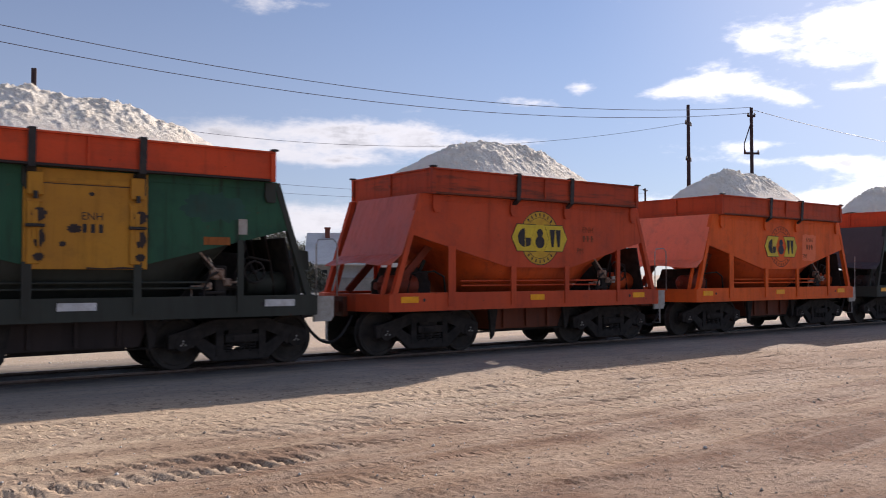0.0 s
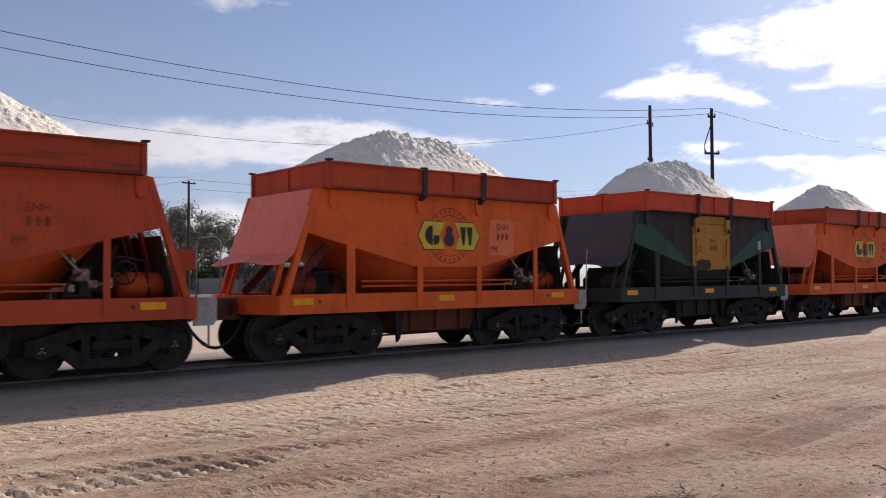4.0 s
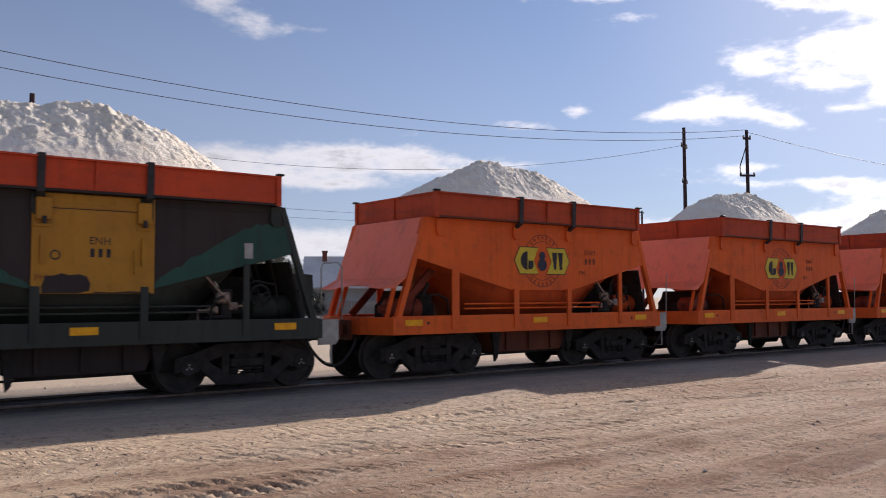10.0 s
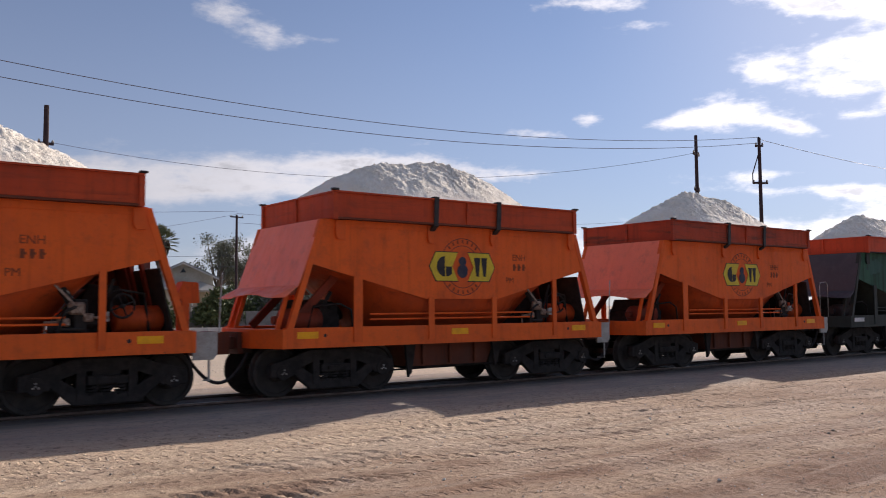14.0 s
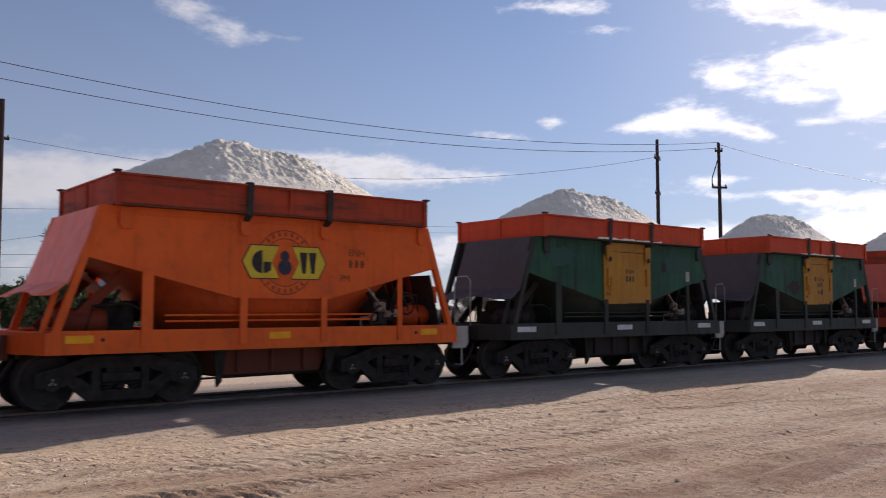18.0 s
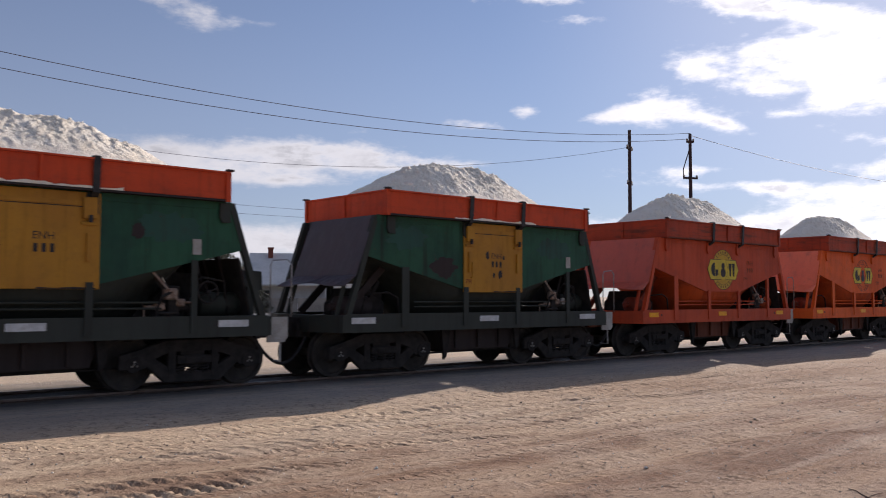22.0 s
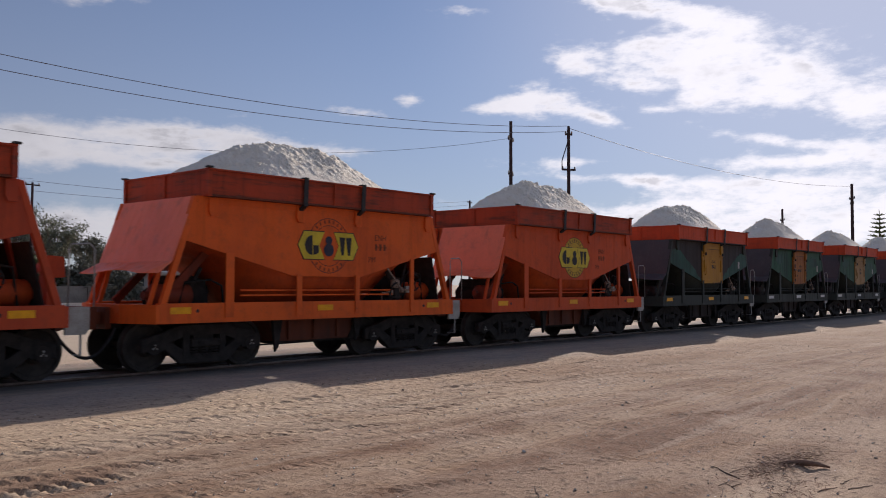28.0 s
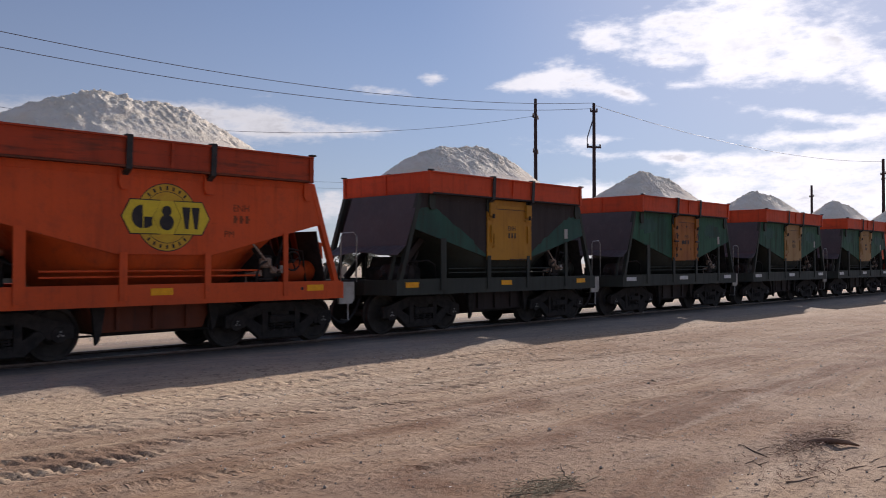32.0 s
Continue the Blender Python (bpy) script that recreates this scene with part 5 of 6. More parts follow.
# Opaque glass; the sky showing in it is put into the base colour.
SCREEN = plain("sky_toned_windscreen", (0.35, 0.38, 0.42), (0.28, 0.31, 0.35), 1.0, 0.08, bump=0.02)
GLASS = plain("dark_window_glass", (0.03, 0.035, 0.04), (0.05, 0.05, 0.055), 2.0, 0.12)
TRIM = plain("white_timber_trim", (0.62, 0.60, 0.56), (0.5, 0.48, 0.44), 3.0, 0.7)
FENCE = plain("grey_fence_sheet", (0.30, 0.275, 0.24), (0.22, 0.20, 0.175), 1.2, 0.8)
CONCRETE = plain("pale_concrete", (0.60, 0.58, 0.54), (0.50, 0.47, 0.43), 1.5, 0.9)
BARK = plain("grey_bark", (0.16, 0.125, 0.10), (0.25, 0.21, 0.17), 3.0, 0.95, bump=0.5)
LEAF = plain("dark_green_leaves", (0.07, 0.095, 0.038), (0.14, 0.165, 0.07), 2.0, 0.7)
GUM = plain("olive_gum_leaves", (0.15, 0.16, 0.11), (0.24, 0.24, 0.17), 2.0, 0.75)
DUSTY = plain("dusty_grey_leaves", (0.12, 0.125, 0.095), (0.17, 0.165, 0.13), 2.0, 0.8)
PALM = plain("palm_fronds", (0.11, 0.13, 0.065), (0.17, 0.18, 0.10), 3.0, 0.6)
SKIRT = plain("dead_palm_fronds", (0.16, 0.115, 0.08), (0.10, 0.075, 0.055), 3.0, 0.9, bump=0.6)
LOCO_RED = plain("locomotive_red_paint", (0.42, 0.035, 0.02), (0.34, 0.03, 0.02), 2.0, 0.35, bump=0.05)
LOCO_WHITE = plain("locomotive_white_paint", (0.7, 0.68, 0.64), (0.6, 0.57, 0.52), 2.0, 0.4, bump=0.05)
TWIG = plain("dry_twig_wood", (0.17, 0.115, 0.08), (0.28, 0.21, 0.16), 9.0, 0.95)
STRAW = plain("dead_grass", (0.19, 0.15, 0.09), (0.28, 0.23, 0.15), 8.0, 0.95)
FROND = plain("dried_brown_frond", (0.19, 0.105, 0.068), (0.30, 0.185, 0.125), 8.0, 0.95)
STONE = plain("pale_stone", (0.40, 0.35, 0.29), (0.30, 0.25, 0.20), 6.0, 0.9)
SHELL = plain("white_gypsum_chip", (0.72, 0.69, 0.63), (0.6, 0.56, 0.5), 6.0, 0.8)


def window_part(h, x, y, z, w, t):
    """A framed window on a wall that faces -y in the house's space."""
    f = part("window", box(x - w / 2 - 0.07, x + w / 2 + 0.07, y - 0.05, y - 0.005, z - 0.07, z + t + 0.07), TRIM, h)
    part("pane", box(x - w / 2, x + w / 2, y - 0.07, y - 0.052, z, z + t), GLASS, f)
    part("glazing_bar", box(x - 0.025, x + 0.025, y - 0.09, y - 0.072, z, z + t), TRIM, f)


def gable_roof(x0, x1, y0, y1, z0, z1, over=0.35, along="x"):
    """Two slopes with thickness; the ridge runs along x or y."""
    bm = bmesh.new()
    if along == "x":
        ym, k = (y0 + y1) / 2, (z1 - z0) / ((y1 - y0) / 2)
        lo = z0 - over * k
        cross([(y0 - over, lo), (ym, z1), (y1 + over, lo), (y1 + over, lo + 0.14), (ym, z1 + 0.16), (y0 - over, lo + 0.14)], x0 - over, x1 + over, bm)
    else:
        xm, k = (x0 + x1) / 2, (z1 - z0) / ((x1 - x0) / 2)
        lo = z0 - over * k
        prism([(x0 - over, lo), (xm, z1), (x1 + over, lo), (x1 + over, lo + 0.14), (xm, z1 + 0.16), (x0 - over, lo + 0.14)], y0 - over, y1 + over, bm)
    return bm


def hip_roof(x0, x1, y0, y1, z0, z1):
    """Four slopes over a rectangle, with a ridge along the longer side and a fascia."""
    bm = bmesh.new()
    k = min(x1 - x0, y1 - y0) / 2
    ridge = ((x0 + k, (y0 + y1) / 2), (x1 - k + 0.01, (y0 + y1) / 2)) if x1 - x0 > y1 - y0 else (((x0 + x1) / 2, y0 + k), ((x0 + x1) / 2, y1 - k + 0.01))
    lo = [bm.verts.new((x, y, z0 - 0.14)) for x, y in ((x0, y0), (x1, y0), (x1, y1), (x0, y1))]
    hi = [bm.verts.new((x, y, z0)) for x, y in ((x0, y0), (x1, y0), (x1, y1), (x0, y1))]
    a, b = (bm.verts.new((*p, z1)) for p in ridge)
    for i in range(4):
        bm.faces.new((lo[i], lo[(i + 1) % 4], hi[(i + 1) % 4], hi[i]))
    bm.faces.new(lo[::-1])
    if x1 - x0 > y1 - y0:
        for f in ((hi[0], hi[1], b, a), (hi[1], hi[2], b), (hi[2], hi[3], a, b), (hi[3], hi[0], a)):
            bm.faces.new(f)
    else:
        for f in ((hi[0], hi[1], a), (hi[1], hi[2], b, a), (hi[2], hi[3], b), (hi[3], hi[0], a, b)):
            bm.faces.new(f)
    return bm


def chimney(h, x, y, z0, z1, w=0.5):
    c = part("chimney", box(x - w / 2, x + w / 2, y - w / 2, y + w / 2, z0, z1), BRICK, h, "red brick chimney")
    part("chimney_cap", box(x - w / 2 - 0.07, x + w / 2 + 0.07, y - w / 2 - 0.07, y + w / 2 + 0.07, z1, z1 + 0.16), BRICK, c)


def houses():
    # the cream cottage behind the bushes
    d = 86
    h = thing("cottage", pose(*far(19.3, d), -0.05, 0, 0, -19.3), "cream cottage with pale hipped roofs and tall brick chimneys", "house", "houses beyond the track")
    part("wall", box(-4.0, 0.6, -1.6, 6, -0.2, 3.4), WALL_CREAM, h)
    part("wall", prism([(-1.6, -0.2), (4.0, -0.2), (4.0, 4.65), (1.2, 5.95), (-1.6, 4.65)], 1.0, 9.0), WALL_CREAM, h)
    part("roof", gable_roof(-1.8, 4.2, 0.8, 9.0, 4.6, 5.95, 0.35, "y"), ROOF_GREY, h)
    part("roof", hip_roof(-4.5, 0.9, -2.2, 6.2, 3.42, 4.85), ROOF_BROWN, h)
    part("roof", hip_roof(0.7, 4.8, -1.0, 3.0, 3.3, 4.2), ROOF_BROWN, h)
    part("gable_board", prism([(-2.15, 4.44), (1.2, 6.0), (4.55, 4.44), (4.55, 4.32), (1.2, 5.86), (-2.15, 4.32)], 0.38, 0.44), TRIM, h)
    part("gable_vent", prism([(0.9, 5.05), (1.5, 5.05), (1.2, 5.45)], 0.94, 0.995), GLASS, h)
    window_part(h, 2.6, 1.0, 0.85, 0.8, 0.9)
    window_part(h, -2.2, -1.6, 0.9, 0.9, 1.1)
    part("doorway", box(0.95, 1.7, 0.94, 0.995, -0.1, 2.2), GLASS, h, "dark open doorway")
    for x in (0.55, 2.0, 4.5):
        part("veranda_post", tube([(x, -0.85, -0.2), (x, -0.85, 3.35)], 0.09, 8), TRIM, h)
    chimney(h, -3.55, 1.6, 3.4, 5.85, 0.44)
    chimney(h, -2.15, 1.0, 3.4, 6.05, 0.62)
    # the long pale roof and the white gabled house beside it
    d = 80
    h = thing("long_house", pose(*far(31.6, d), -0.05, 0, 0, -31.6), "long white house with a big pale grey iron roof", "house", "houses beyond the track")
    part("wall", box(-4.2, 5.0, 0, 9, -0.2, 3.0), WALL_WHITE, h)
    part("roof", gable_roof(-4.2, 5.0, -0.8, 9.5, 2.6, 5.45), ROOF_PALE, h)
    for x in (-3.0, 3.4):
        window_part(h, x, 0.0, 1.0, 1.1, 1.0)
    chimney(h, -2.55, 3.6, 4.6, 5.95, 0.45)
    h = thing("gabled_house", pose(*far(35.0, d - 2), -0.05, 0, 0, -35.0), "white gabled house with a grey iron roof", "house", "houses beyond the track")
    part("wall", prism([(-2.2, -0.2), (2.2, -0.2), (2.2, 3.4), (0.2, 5.3), (-2.2, 3.4)], 0, 8), WALL_WHITE, h)
    part("roof", gable_roof(-2.3, 2.5, 0, 8, 3.4, 5.45, 0.35, "y"), ROOF_GREY, h)
    chimney(h, 0.2, 2.0, 4.9, 5.95, 0.45)
    window_part(h, 0.0, 0.0, 1.1, 1.0, 1.1)
    # low concrete edge, wall and fence along the street
    for name, mat, off, z0, z1, label, a, b in (("street_kerb", CONCRETE, 0.0, -0.15, 0.50, "low pale concrete edge beyond the track", far(2, 46), far(44, 54)),
                                                ("garden_fence", FENCE, 9.0, -0.15, 1.25, "grey sheet garden fence", far(4, 66), far(44, 74))):
        u = Vector((b[0] - a[0], b[1] - a[1], 0)).normalized()
        v = Vector((-u.y, u.x, 0))
        o = Vector((*a, 0)) + v * off
        e = Vector((*b, 0)) + v * off
        k = thing(name, (0, 0, 0), label, "kerb" if name == "street_kerb" else "fence", kind="structure")
        n = 14
        for i in range(n):
            p, q = o.lerp(e, i / n), o.lerp(e, (i + 0.985) / n)
            part("length", slab((p.x, p.y, z0), (q.x, q.y, z0), (q.x, q.y, z1), (p.x, p.y, z1), 0.3 if off == 0 else 0.06), mat, k)


def leaves(rng, centres, count, size, squash=0.8, soft=0.5):
    """Many small leaf blades scattered in clumps round the given centres (x, y, z, radius)."""
    verts, faces = [], []
    total = sum(c[3] ** 2 for c in centres)
    for cx, cy, cz, r in centres:
        for _ in range(int(count * r * r / total)):
            p = Vector((rng.gauss(0, soft), rng.gauss(0, soft), rng.gauss(0, soft)))
            q = Vector((cx + p.x * r, cy + p.y * r, cz + p.z * r * squash))
            s = size * rng.uniform(0.5, 1.3)
            u = Vector((rng.gauss(0, 1), rng.gauss(0, 1), rng.gauss(0, 0.7))).normalized()
            v = u.cross(Vector((rng.gauss(0, 1), rng.gauss(0, 1), rng.gauss(0, 1)))).normalized() * s * 0.5
            u *= s
            k = len(verts)
            verts += [q - u, q + v, q + u * 1.2, q - v]
            faces.append((k, k + 1, k + 2, k + 3))
    me = bpy.data.meshes.new("crown")
    me.from_pydata([tuple(p) for p in verts], [], faces)
    return me


def tree(az, d, height, width, mat, seed, label, name="gum_tree", bare=0.4, count=5600, size=0.12):
    rng = random.Random(seed)
    t = thing(name, (*far(az, d), -0.1), label, "tree", "trees beyond the track")
    limbs, tips = bmesh.new(), []
    fork = height * bare
    tube([(0, 0, -0.3), (rng.uniform(-0.1, 0.1), 0, fork * 0.5), (rng.uniform(-0.25, 0.25), 0, fork)], [0.05 * height * 0.55, 0.04 * height * 0.5, 0.03 * height * 0.45], 8, limbs)
    part("trunk", limbs, BARK, t)
    for i in range(17):
        a, r = rng.uniform(0, 6.28), width * 0.5 * rng.uniform(0.35, 0.95)
        tip = Vector((r * math.cos(a), r * math.sin(a) * 0.7, rng.uniform(fork + 0.25 * (height - fork), height * 0.93)))
        mid = tip * 0.5 + Vector((0, 0, fork * 0.45 + rng.uniform(0, 0.4)))
        part("limb", tube([(0, 0, fork * 0.92), mid, tip], [0.012 * height, 0.008 * height, 0.003 * height], 6), BARK, t)
        tips.append((tip.x, tip.y, tip.z, rng.uniform(0.20, 0.34) * width * 0.5))
        tips.append((mid.x * 1.3, mid.y * 1.3, (mid.z + tip.z) / 2, rng.uniform(0.12, 0.22) * width * 0.5))
    me = leaves(rng, tips, count, size, 0.75, 0.62)
    me.materials.append(mat)
    part("crown", me, mat, t)


def bush(az, d, height, width, mat, seed, label, count=4200, size=0.19):
    rng = random.Random(seed)
    t = thing("bush", (*far(az, d), -0.1), label, "bush", "bushes beyond the track")
    stems = bmesh.new()
    cs = []
    for i in range(12):
        x, y = rng.uniform(-0.5, 0.5) * width, rng.uniform(-0.3, 0.3) * width * 0.6
        h = 1.12 * height * rng.uniform(0.6, 1.0) * (1 - 0.45 * abs(2 * x / width) ** 2)
        tube([(x * 0.3, y * 0.3, -0.2), (x * 0.8, y, h * 0.7)], [0.06, 0.02], 5, stems)
        for z in np.arange(0.25 * height, h, 0.22 * height):
            cs.append((x + rng.uniform(-0.2, 0.2), y, float(z), height * rng.uniform(0.15, 0.24)))
    part("stems", stems, BARK, t)
    me = leaves(rng, cs, count, size)
    me.materials.append(mat)
    part("foliage", me, mat, t)


def palm(az, d, height, seed):
    rng = random.Random(seed)
    t = thing("fan_palm", (*far(az, d), -0.1), "tall fan palm with a skirt of dead fronds", "palm tree", "palms behind the cottage")
    part("trunk", tube([(0, 0, -0.3), (0.05, 0, height * 0.4), (0, 0, height - 1.0)], [0.5, 0.42, 0.36], 12), BARK, t)
    top = height - 1.25
    bm = tube([(0, 0, top - 2.5), (0, 0, top - 1.6), (0, 0, top - 0.5), (0, 0, top + 0.1)], [0.38, 0.62, 0.86, 0.5], 14)
    for i in range(150):
        a, f = rng.uniform(0, 6.28), rng.uniform(0, 1)
        z, r = top - 2.4 * f, 0.92 - 0.52 * f
        p = Vector((r * 0.8 * math.cos(a), r * 0.8 * math.sin(a), z + 0.3))
        q = Vector((r * 1.12 * math.cos(a), r * 1.12 * math.sin(a), z - 0.25))
        s = Vector((-math.sin(a), math.cos(a), 0)) * 0.11
        bm.faces.new([bm.verts.new(x) for x in (p, q + s, q - Vector((0, 0, 0.35)), q - s)])
    part("dead_skirt", bm, SKIRT, t, "brown skirt of dead fronds")
    for i in range(58):
        a = i * 2.4 + rng.uniform(-0.2, 0.2)
        e = -0.5 + 2.0 * ((i + 0.5) / 58) ** 0.9
        dv = Vector((math.cos(a) * math.cos(e), math.sin(a) * math.cos(e), math.sin(e)))
        base = Vector((0, 0, top - 0.3))
        stalk = base + dv * rng.uniform(0.95, 1.3)
        bm = tube([base, stalk], [0.03, 0.02], 4)
        side = dv.cross(Vector((0, 0, 1)))
        side = side.normalized() if side.length > 0.05 else Vector((1, 0, 0))
        upv = side.cross(dv)
        for j in range(9):
            g = (j - 4) / 4 * 0.72
            w = dv * math.cos(g) + side * math.sin(g) + upv * 0.12
            tip = stalk + w * rng.uniform(0.8, 1.15) - Vector((0, 0, 0.12 * abs(g) + 0.05))
            n = w.cross(upv).normalized() * 0.06
            bm.faces.new([bm.verts.new(x) for x in (stalk, stalk + w * 0.42 + n, tip, stalk + w * 0.42 - n)])
        part("frond", bm, PALM, t)


def norfolk_pine(az, d, height):
    t = thing("norfolk_pine", (*far(az, d), -0.1), "distant Norfolk pine with tiered branches", "tree", "trees beyond the track")
    part("trunk", tube([(0, 0, -0.3), (0, 0, height)], [0.3, 0.04], 8), BARK, t)
    rng = random.Random(5)
    for k in range(15):
        z = height * (0.22 + 0.76 * k / 15)
        r = 3.1 * (1 - k / 16) ** 0.8
        bm = bmesh.new()
        for i in range(7):
            a = i * 0.9 + k * 0.5
            u = Vector((math.cos(a), math.sin(a), 0.22))
            tip = Vector((0, 0, z)) + u * r
            tube([(0, 0, z), tip], [0.06, 0.02], 4, bm)
            for j in range(9):
                p = Vector((0, 0, z)).lerp(tip, 0.3 + 0.08 * j)
                s = Vector((-u.y, u.x, 0)) * 0.35
                for g in (-1, 1):
                    bm.faces.new([bm.verts.new(x) for x in (p, p + s * g + u * 0.1, p + s * g * 0.9 + u * 0.3 + Vector((0, 0, 0.12)))])
        part("branch_tier", bm, LEAF, t)


def locomotive():
    """The cab end of a red locomotive that stands on the siding beyond the concrete edge."""
    x, y = far(11.1, 48.5)
    t = thing("locomotive", pose(x, y, -0.05, 0, 0, -7), "red locomotive cab with white stripes and a black roof", "locomotive")
    part("body", prism([(-9.0, 1.4), (-9.0, 2.86), (0.48, 2.86), (0.60, 2.70), (0.62, 1.4)], -1.35, 1.35, bevel=0.04), LOCO_RED, t)
    part("cab_side", prism([(-3.4, 2.86), (-3.4, 4.05), (0.02, 4.05), (0.10, 3.70), (0.44, 2.86)], -1.30, 1.30, bevel=0.03), LOCO_RED, t)
    part("windscreen", prism([(0.14, 3.66), (0.47, 2.90), (0.50, 2.90), (0.17, 3.66)], -1.15, 1.15), SCREEN, t, "windscreen with the pale sky painted in")
    part("screen_pillar", prism([(0.16, 3.70), (0.50, 2.86), (0.56, 2.86), (0.22, 3.70)], -0.05, 0.05), LOCO_RED, t)
    for s in (-1, 1):
        part("screen_pillar", prism([(0.02, 3.72), (0.36, 2.86), (0.56, 2.86), (0.22, 3.72)], s * 1.18 - 0.06 - 0.075 * s, s * 1.18 + 0.06 + 0.075 * s), LOCO_RED, t)
        part("side_window", prism([(-1.7, 3.75), (-0.25, 3.75), (0.0, 3.05), (-1.7, 3.05)], s * 1.312 - 0.008, s * 1.312 + 0.008), GLASS, t)
        part("window_frame", prism([(-1.82, 3.86), (-0.20, 3.86), (0.10, 2.95), (-1.82, 2.95)], s * 1.304 - 0.005, s * 1.304 + 0.005), LOCO_WHITE, t, "white window frame")
        part("window_rail", box(-3.4, 0.05, s * 1.325 - 0.012, s * 1.325 + 0.012, 2.98, 3.02), PALE, t)
    part("number_box", box(-0.30, 0.34, -0.85, 0.85, 3.70, 4.22, bevel=0.03), LOCO_RED, t)
    part("headlight", tube([(0.33, -0.3, 3.96), (0.37, -0.3, 3.96)], 0.13, 14), PALE, t, "pale round headlight")
    part("roof", prism([(-6.0, 4.05), (-6.0, 4.38), (-0.9, 4.42), (-0.25, 4.36), (-0.25, 4.05)], -1.2, 1.2, bevel=0.05), STRAP, t, "black roof")
    part("visor", tube([(-0.3, -0.9, 4.36), (0.10, -0.95, 4.40), (0.42, -0.95, 4.33)], [0.05, 0.09, 0.08], 8), STRAP, t)
    for s in (-1, 1):
        for z0, z1, m, n_ in ((2.48, 2.56, LOCO_WHITE, "white_stripe"), (2.20, 2.34, STRAP, "black_stripe"), (2.04, 2.14, LOCO_WHITE, "white_stripe"), (1.56, 1.66, YELLOW, "yellow_stripe")):
            part(n_, box(-9.0, 0.60, s * 1.356 - 0.006, s * 1.356 + 0.006, z0, z1), m, t)
    for z in (2.50, 2.10, 1.75):
        part("white_stripe", box(0.612, 0.636, -1.3, 1.3, z, z + 0.10), LOCO_WHITE, t)
    part("buffer_beam", box(0.55, 0.85, -1.25, 1.25, 0.95, 1.36, bevel=0.02), LOCO_RED, t)
    # Pale material stands for the sunlit parts below the dark underframe.
    part("pilot", prism([(0.30, 0.95), (0.80, 0.95), (0.95, 0.35), (0.55, 0.35)], -1.1, 1.1), CONCRETE, t, "pilot plate with its sunlit paleness painted in")
    part("underframe", box(-8.8, 0.3, -1.1, 1.1, 0.95, 1.38), STRAP, t)
    for x in (-1.5, -3.1, -7.2):
        part("wheelset", tube([(x, -0.7, 0.48), (x, -0.58, 0.48), (x, 0.58, 0.48), (x, 0.7, 0.48)], [0.48, 0.48, 0.48, 0.48], 18), RUBBER, t, "dark locomotive wheels")
        part("axle_box", box(x - 0.2, x + 0.2, -0.98, -0.75, 0.33, 0.68, bevel=0.02), STRAP, t)


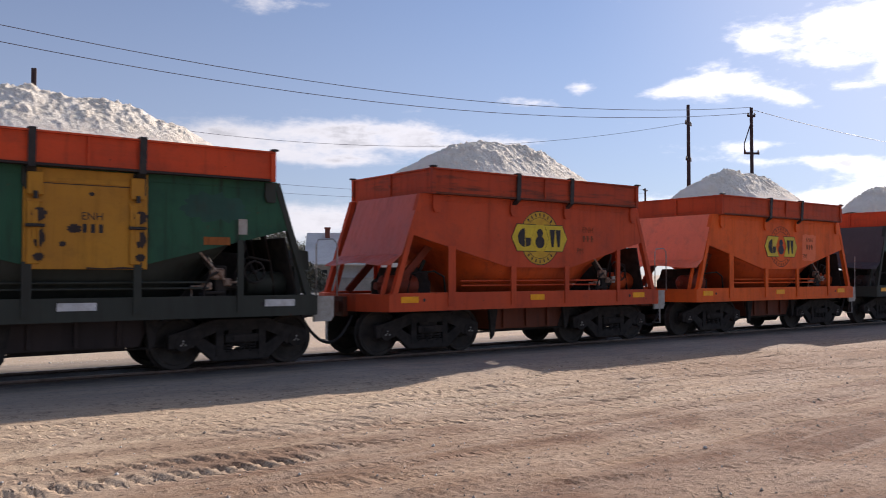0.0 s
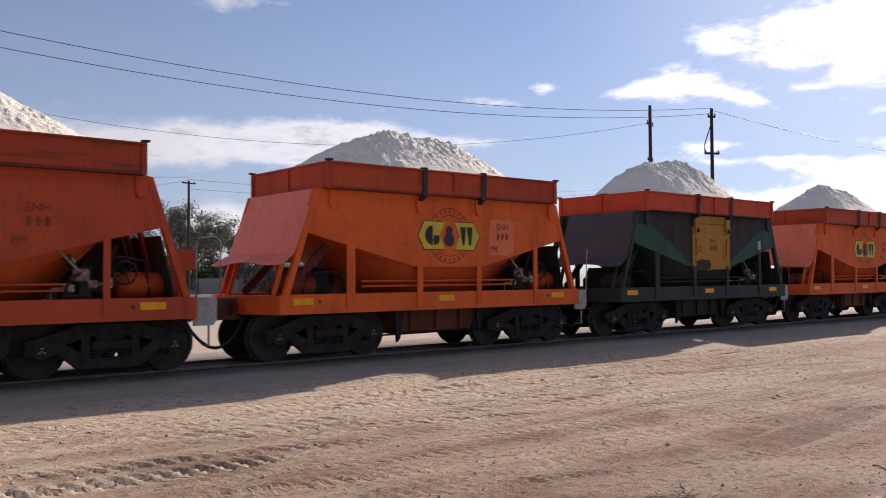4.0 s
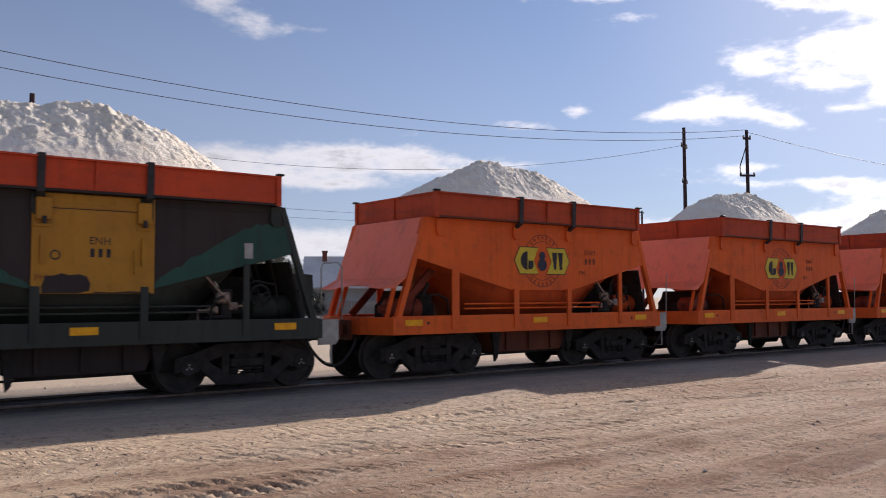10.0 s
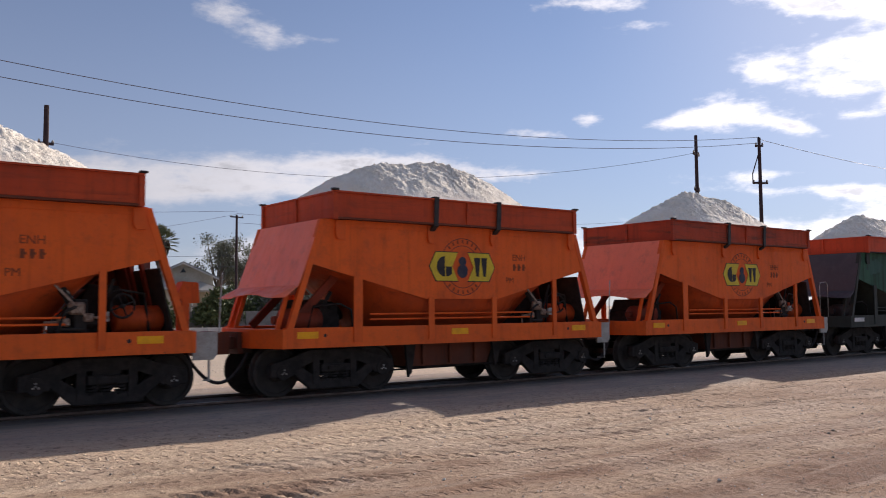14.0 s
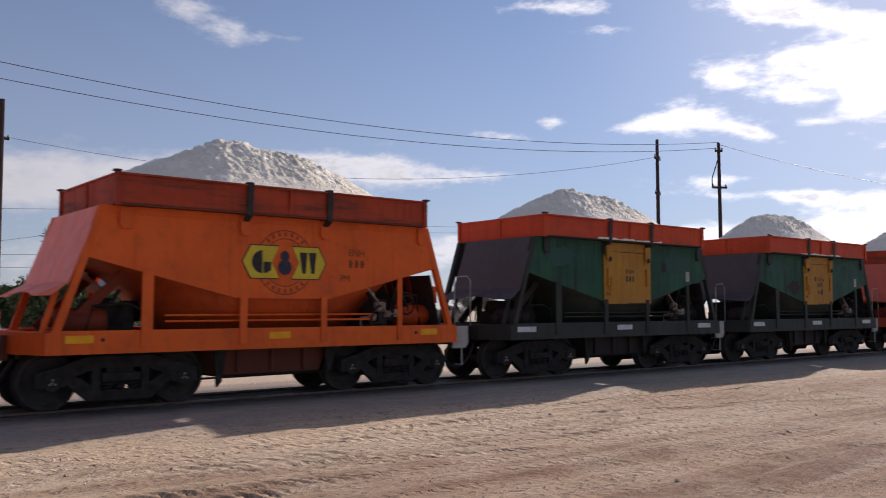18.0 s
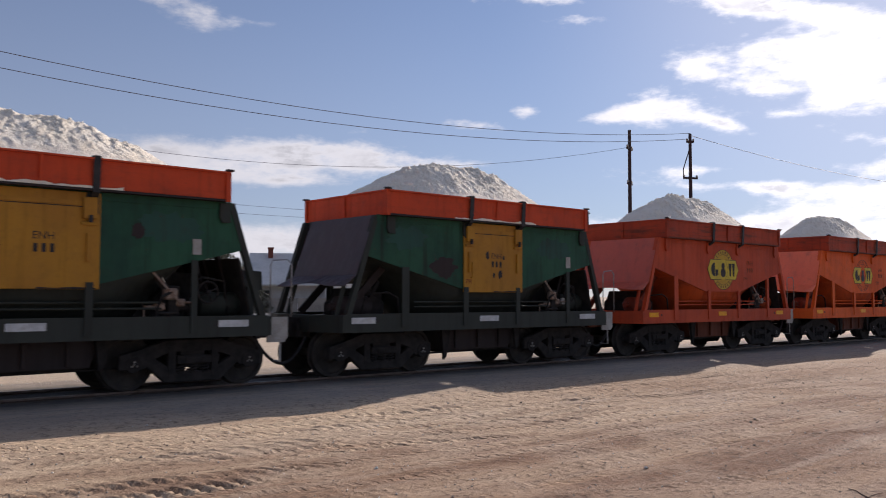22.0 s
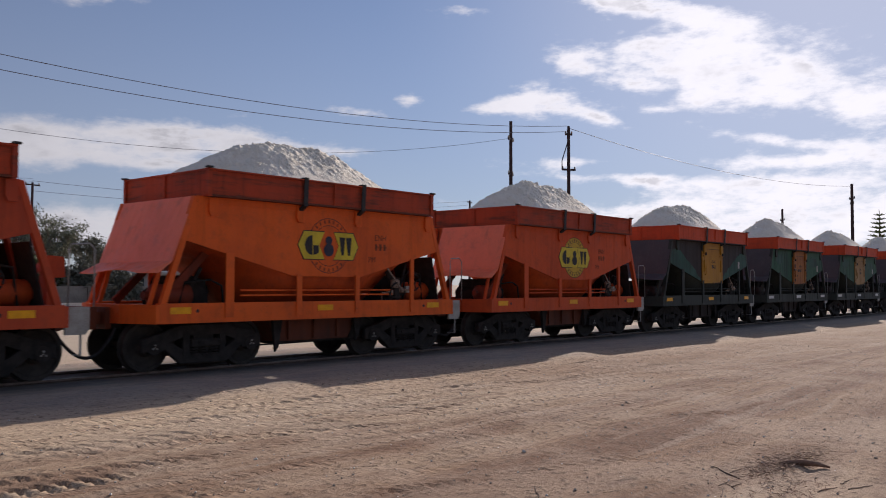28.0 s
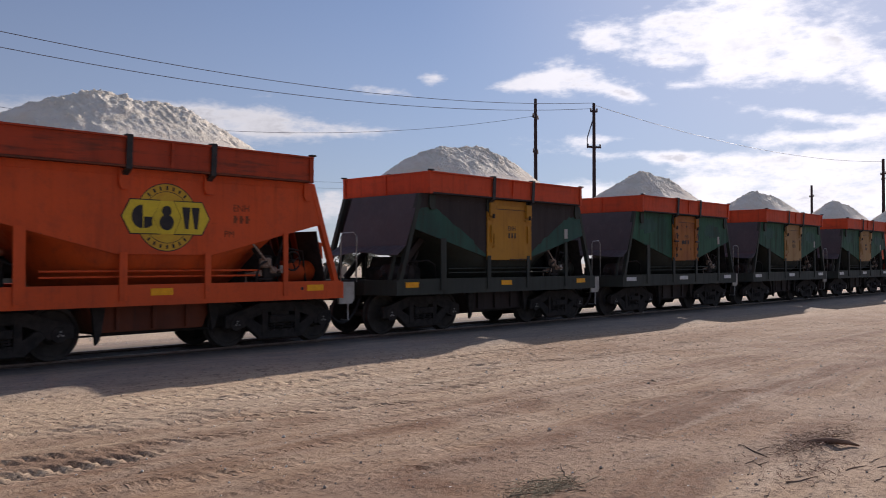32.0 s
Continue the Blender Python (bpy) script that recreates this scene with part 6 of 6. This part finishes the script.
def litter():
    """Twigs, dead grass, clods and gypsum chips on the yard."""
    rng = random.Random(11)

    def height(x, y):
        return GROUND_Z(x, y)

    def stick(x, y, length, ang, r, name="twig", mat=TWIG):
        pts = []
        for i in range(6):
            u = i / 5 * length
            px, py = x + u * math.cos(ang) + rng.uniform(-0.008, 0.008), y + u * math.sin(ang) + rng.uniform(-0.01, 0.01)
            pts.append((px, py, height(px, py) + r * 0.6 + rng.uniform(0, 0.004)))
        me = finish(name, tube(pts, [r, r, r * 0.9, r * 0.8, r * 0.6, r * 0.3], 5), mat)
        tagged(new(name, me), "thin dry twig lying on the dirt", "twig", "twigs on the yard")

    for cx, cy, n, spread in ((5.1, 3.67, 9, 0.5), (7.85, 2.85, 8, 0.5), (6.2, 2.36, 7, 0.7), (6.8, 3.0, 3, 0.3), (6.9, 2.55, 7, 0.7)):
        for _ in range(n):
            stick(cx + rng.gauss(0, spread * 0.6), cy + rng.gauss(0, spread * 0.35), rng.uniform(0.10, 0.36), rng.gauss(0.1, 0.5), rng.uniform(0.0025, 0.006))
    # matted tufts of dead grass
    for cx, cy, w, h in ((5.08, 3.66, 0.45, 0.18), (8.0, 2.83, 1.0, 0.24), (6.9, 2.42, 0.8, 0.3)):
        verts, faces = [], []
        for _ in range(1100 if cx > 7.5 else 520 if cx < 6 else 160):
            x, y = cx + rng.gauss(0, w * 0.42), cy + rng.gauss(0, h * 0.5)
            a, l = rng.gauss(0.15, 0.5) + (3.14 if rng.random() < 0.5 else 0), rng.uniform(0.05, 0.16)
            z = height(x, y) + rng.uniform(0.0, 0.02)
            k = len(verts)
            dx, dy = l * math.cos(a), l * math.sin(a)
            verts += [(x, y, z), (x + dy * 0.06, y - dx * 0.06, z + 0.004), (x + dx, y + dy, z + rng.uniform(0.0, 0.018))]
            faces.append((k, k + 1, k + 2))
        me = bpy.data.meshes.new("dead_grass")
        me.from_pydata(verts, [], faces)
        me.materials.append(FROND if cx > 6 else STRAW)
        tagged(new("dead_grass", me), "matted tuft of dead grass and litter", "dead grass", "dead grass tufts", "stuff")
    # half-buried stone or branch by the tuft
    me = finish("half_buried_log", tube([(8.00, 2.44, -0.01), (7.97, 2.54, 0.01), (7.93, 2.66, 0.014), (7.90, 2.76, 0.008), (7.87, 2.84, -0.006)], [0.008, 0.022, 0.028, 0.02, 0.008], 9), FROND, True)
    ob = tagged(new("half_buried_log", me), "short brown dead branch half buried in dirt", "log")
    ob.location.z = height(8.0, 2.69) + 0.01
    # clods and pale chips
    for name, mat, n, lo, hi, label in (("clods", STONE, 1500, 0.005, 0.013, "small clods and stones on the dirt"), ("gypsum_chips", SHELL, 900, 0.005, 0.014, "white gypsum chips on the dirt"), ("rubble", SHELL, 4500, 0.006, 0.016, "pale spilled rubble beyond the rails")):
        verts, faces = [], []
        for _ in range(n):
            x = rng.uniform(0.8, 24)
            y = rng.uniform(1.8, 10.8)
            if name == "rubble":
                x, y = rng.uniform(-12, 60), 15.9 + 12 * rng.random() ** 1.6
            s = rng.uniform(lo, hi) * (1.0 if rng.random() < 0.94 else 1.8)
            z = height(x, y) + s * 0.3
            k = len(verts)
            for dx, dy, dz in ((1, 0, 0), (0, 1, 0), (-1, 0, 0), (0, -1, 0), (0.1, 0.1, 0.8), (0, 0, -0.8)):
                verts.append((x + s * dx * rng.uniform(0.7, 1.3), y + s * dy * rng.uniform(0.7, 1.3), z + s * dz))
            faces += [(k, k + 1, k + 4), (k + 1, k + 2, k + 4), (k + 2, k + 3, k + 4), (k + 3, k, k + 4), (k + 1, k, k + 5), (k + 2, k + 1, k + 5), (k + 3, k + 2, k + 5), (k, k + 3, k + 5)]
        me = bpy.data.meshes.new(name)
        me.from_pydata(verts, [], faces)
        me.materials.append(mat)
        tagged(new(name, me), label, "stones", kind="stuff")


houses()
for a, d, h in ((15.35, 98, 10.2), (18.7, 98, 10.3)):
    palm(a, d, h, int(a * 10))
for i, (a, d, h, w) in enumerate(((13.3, 74, 3.9, 5.5), (14.9, 72, 4.3, 4.5), (16.2, 72, 3.9, 3.8), (17.5, 70, 2.9, 3.4), (11.5, 76, 3.8, 5.0), (9.0, 76, 3.8, 5.0), (18.5, 68, 2.0, 2.4), (15.6, 76, 4.0, 5.0))):
    bush(a, d, h, w, LEAF, 30 + i, "dense dark green garden bush")
for i, (a, d, h, w) in enumerate(((22.2, 74, 3.2, 3.2), (23.6, 76, 3.4, 4.5), (25.2, 78, 3.6, 4.5), (26.8, 78, 3.0, 4.0), (28.3, 76, 2.6, 3.5), (37.6, 80, 1.7, 3.0), (39.6, 82, 1.6, 4.0))):
    bush(a, d, h, w, DUSTY if i > 1 else LEAF, 50 + i, "dusty grey-green bush by the fence" if i > 1 else "dense dark green garden bush")
for i, (a, d, h, w, m) in enumerate(((22.2, 92, 9.3, 5.2, GUM), (24.8, 92, 8.3, 5.2, GUM), (26.5, 96, 6.6, 5.0, DUSTY), (23.6, 96, 7.0, 4.0, DUSTY), (27.8, 98, 5.2, 4.5, DUSTY), (41.5, 110, 3.0, 6.0, DUSTY))):
    tree(a, d, h, w, m, 70 + i, "open-crowned gum tree with grey limbs")
norfolk_pine(75.9, 150, 13.5)
locomotive()
litter()


# ---- what moves ----
def motions():
    ts, ss = [t for t, _ in TRAIN], [s for _, s in TRAIN]
    # the wheels turn about 80 degrees from key to key
    fine = [0.18 * i for i in range(178)] + [32.0]
    v = [(b - a) / (u - t) for (t, a), (u, b) in zip(TRAIN, TRAIN[1:])]
    slopes = [v[0]] + [(p + q) / 2 for p, q in zip(v, v[1:])] + [v[-1]]

    def rolled(t):
        i = min(max(int(np.searchsorted(ts, t)) - 1, 0), len(ts) - 2)
        h = ts[i + 1] - ts[i]
        u = (t - ts[i]) / h
        return ((2 * u ** 3 - 3 * u ** 2 + 1) * ss[i] + (u ** 3 - 2 * u ** 2 + u) * h * slopes[i]
                + (3 * u ** 2 - 2 * u ** 3) * ss[i + 1] + (u ** 3 - u ** 2) * h * slopes[i + 1])

    turns = [(t, math.degrees(rolled(t) / WHEEL_R)) for t in fine]
    for i, w in enumerate(WAGONS):
        walk(w, [(t, pose(FIRST + PITCH * i + s, AXIS, 0)) for t, s in TRAIN])
        for o in w.children:
            if o.name.startswith("wheelset"):
                x = o.location.x
                walk(o, [(t, pose(x, 0, WHEEL_R, 0, a, 0)) for t, a in turns])


motions()
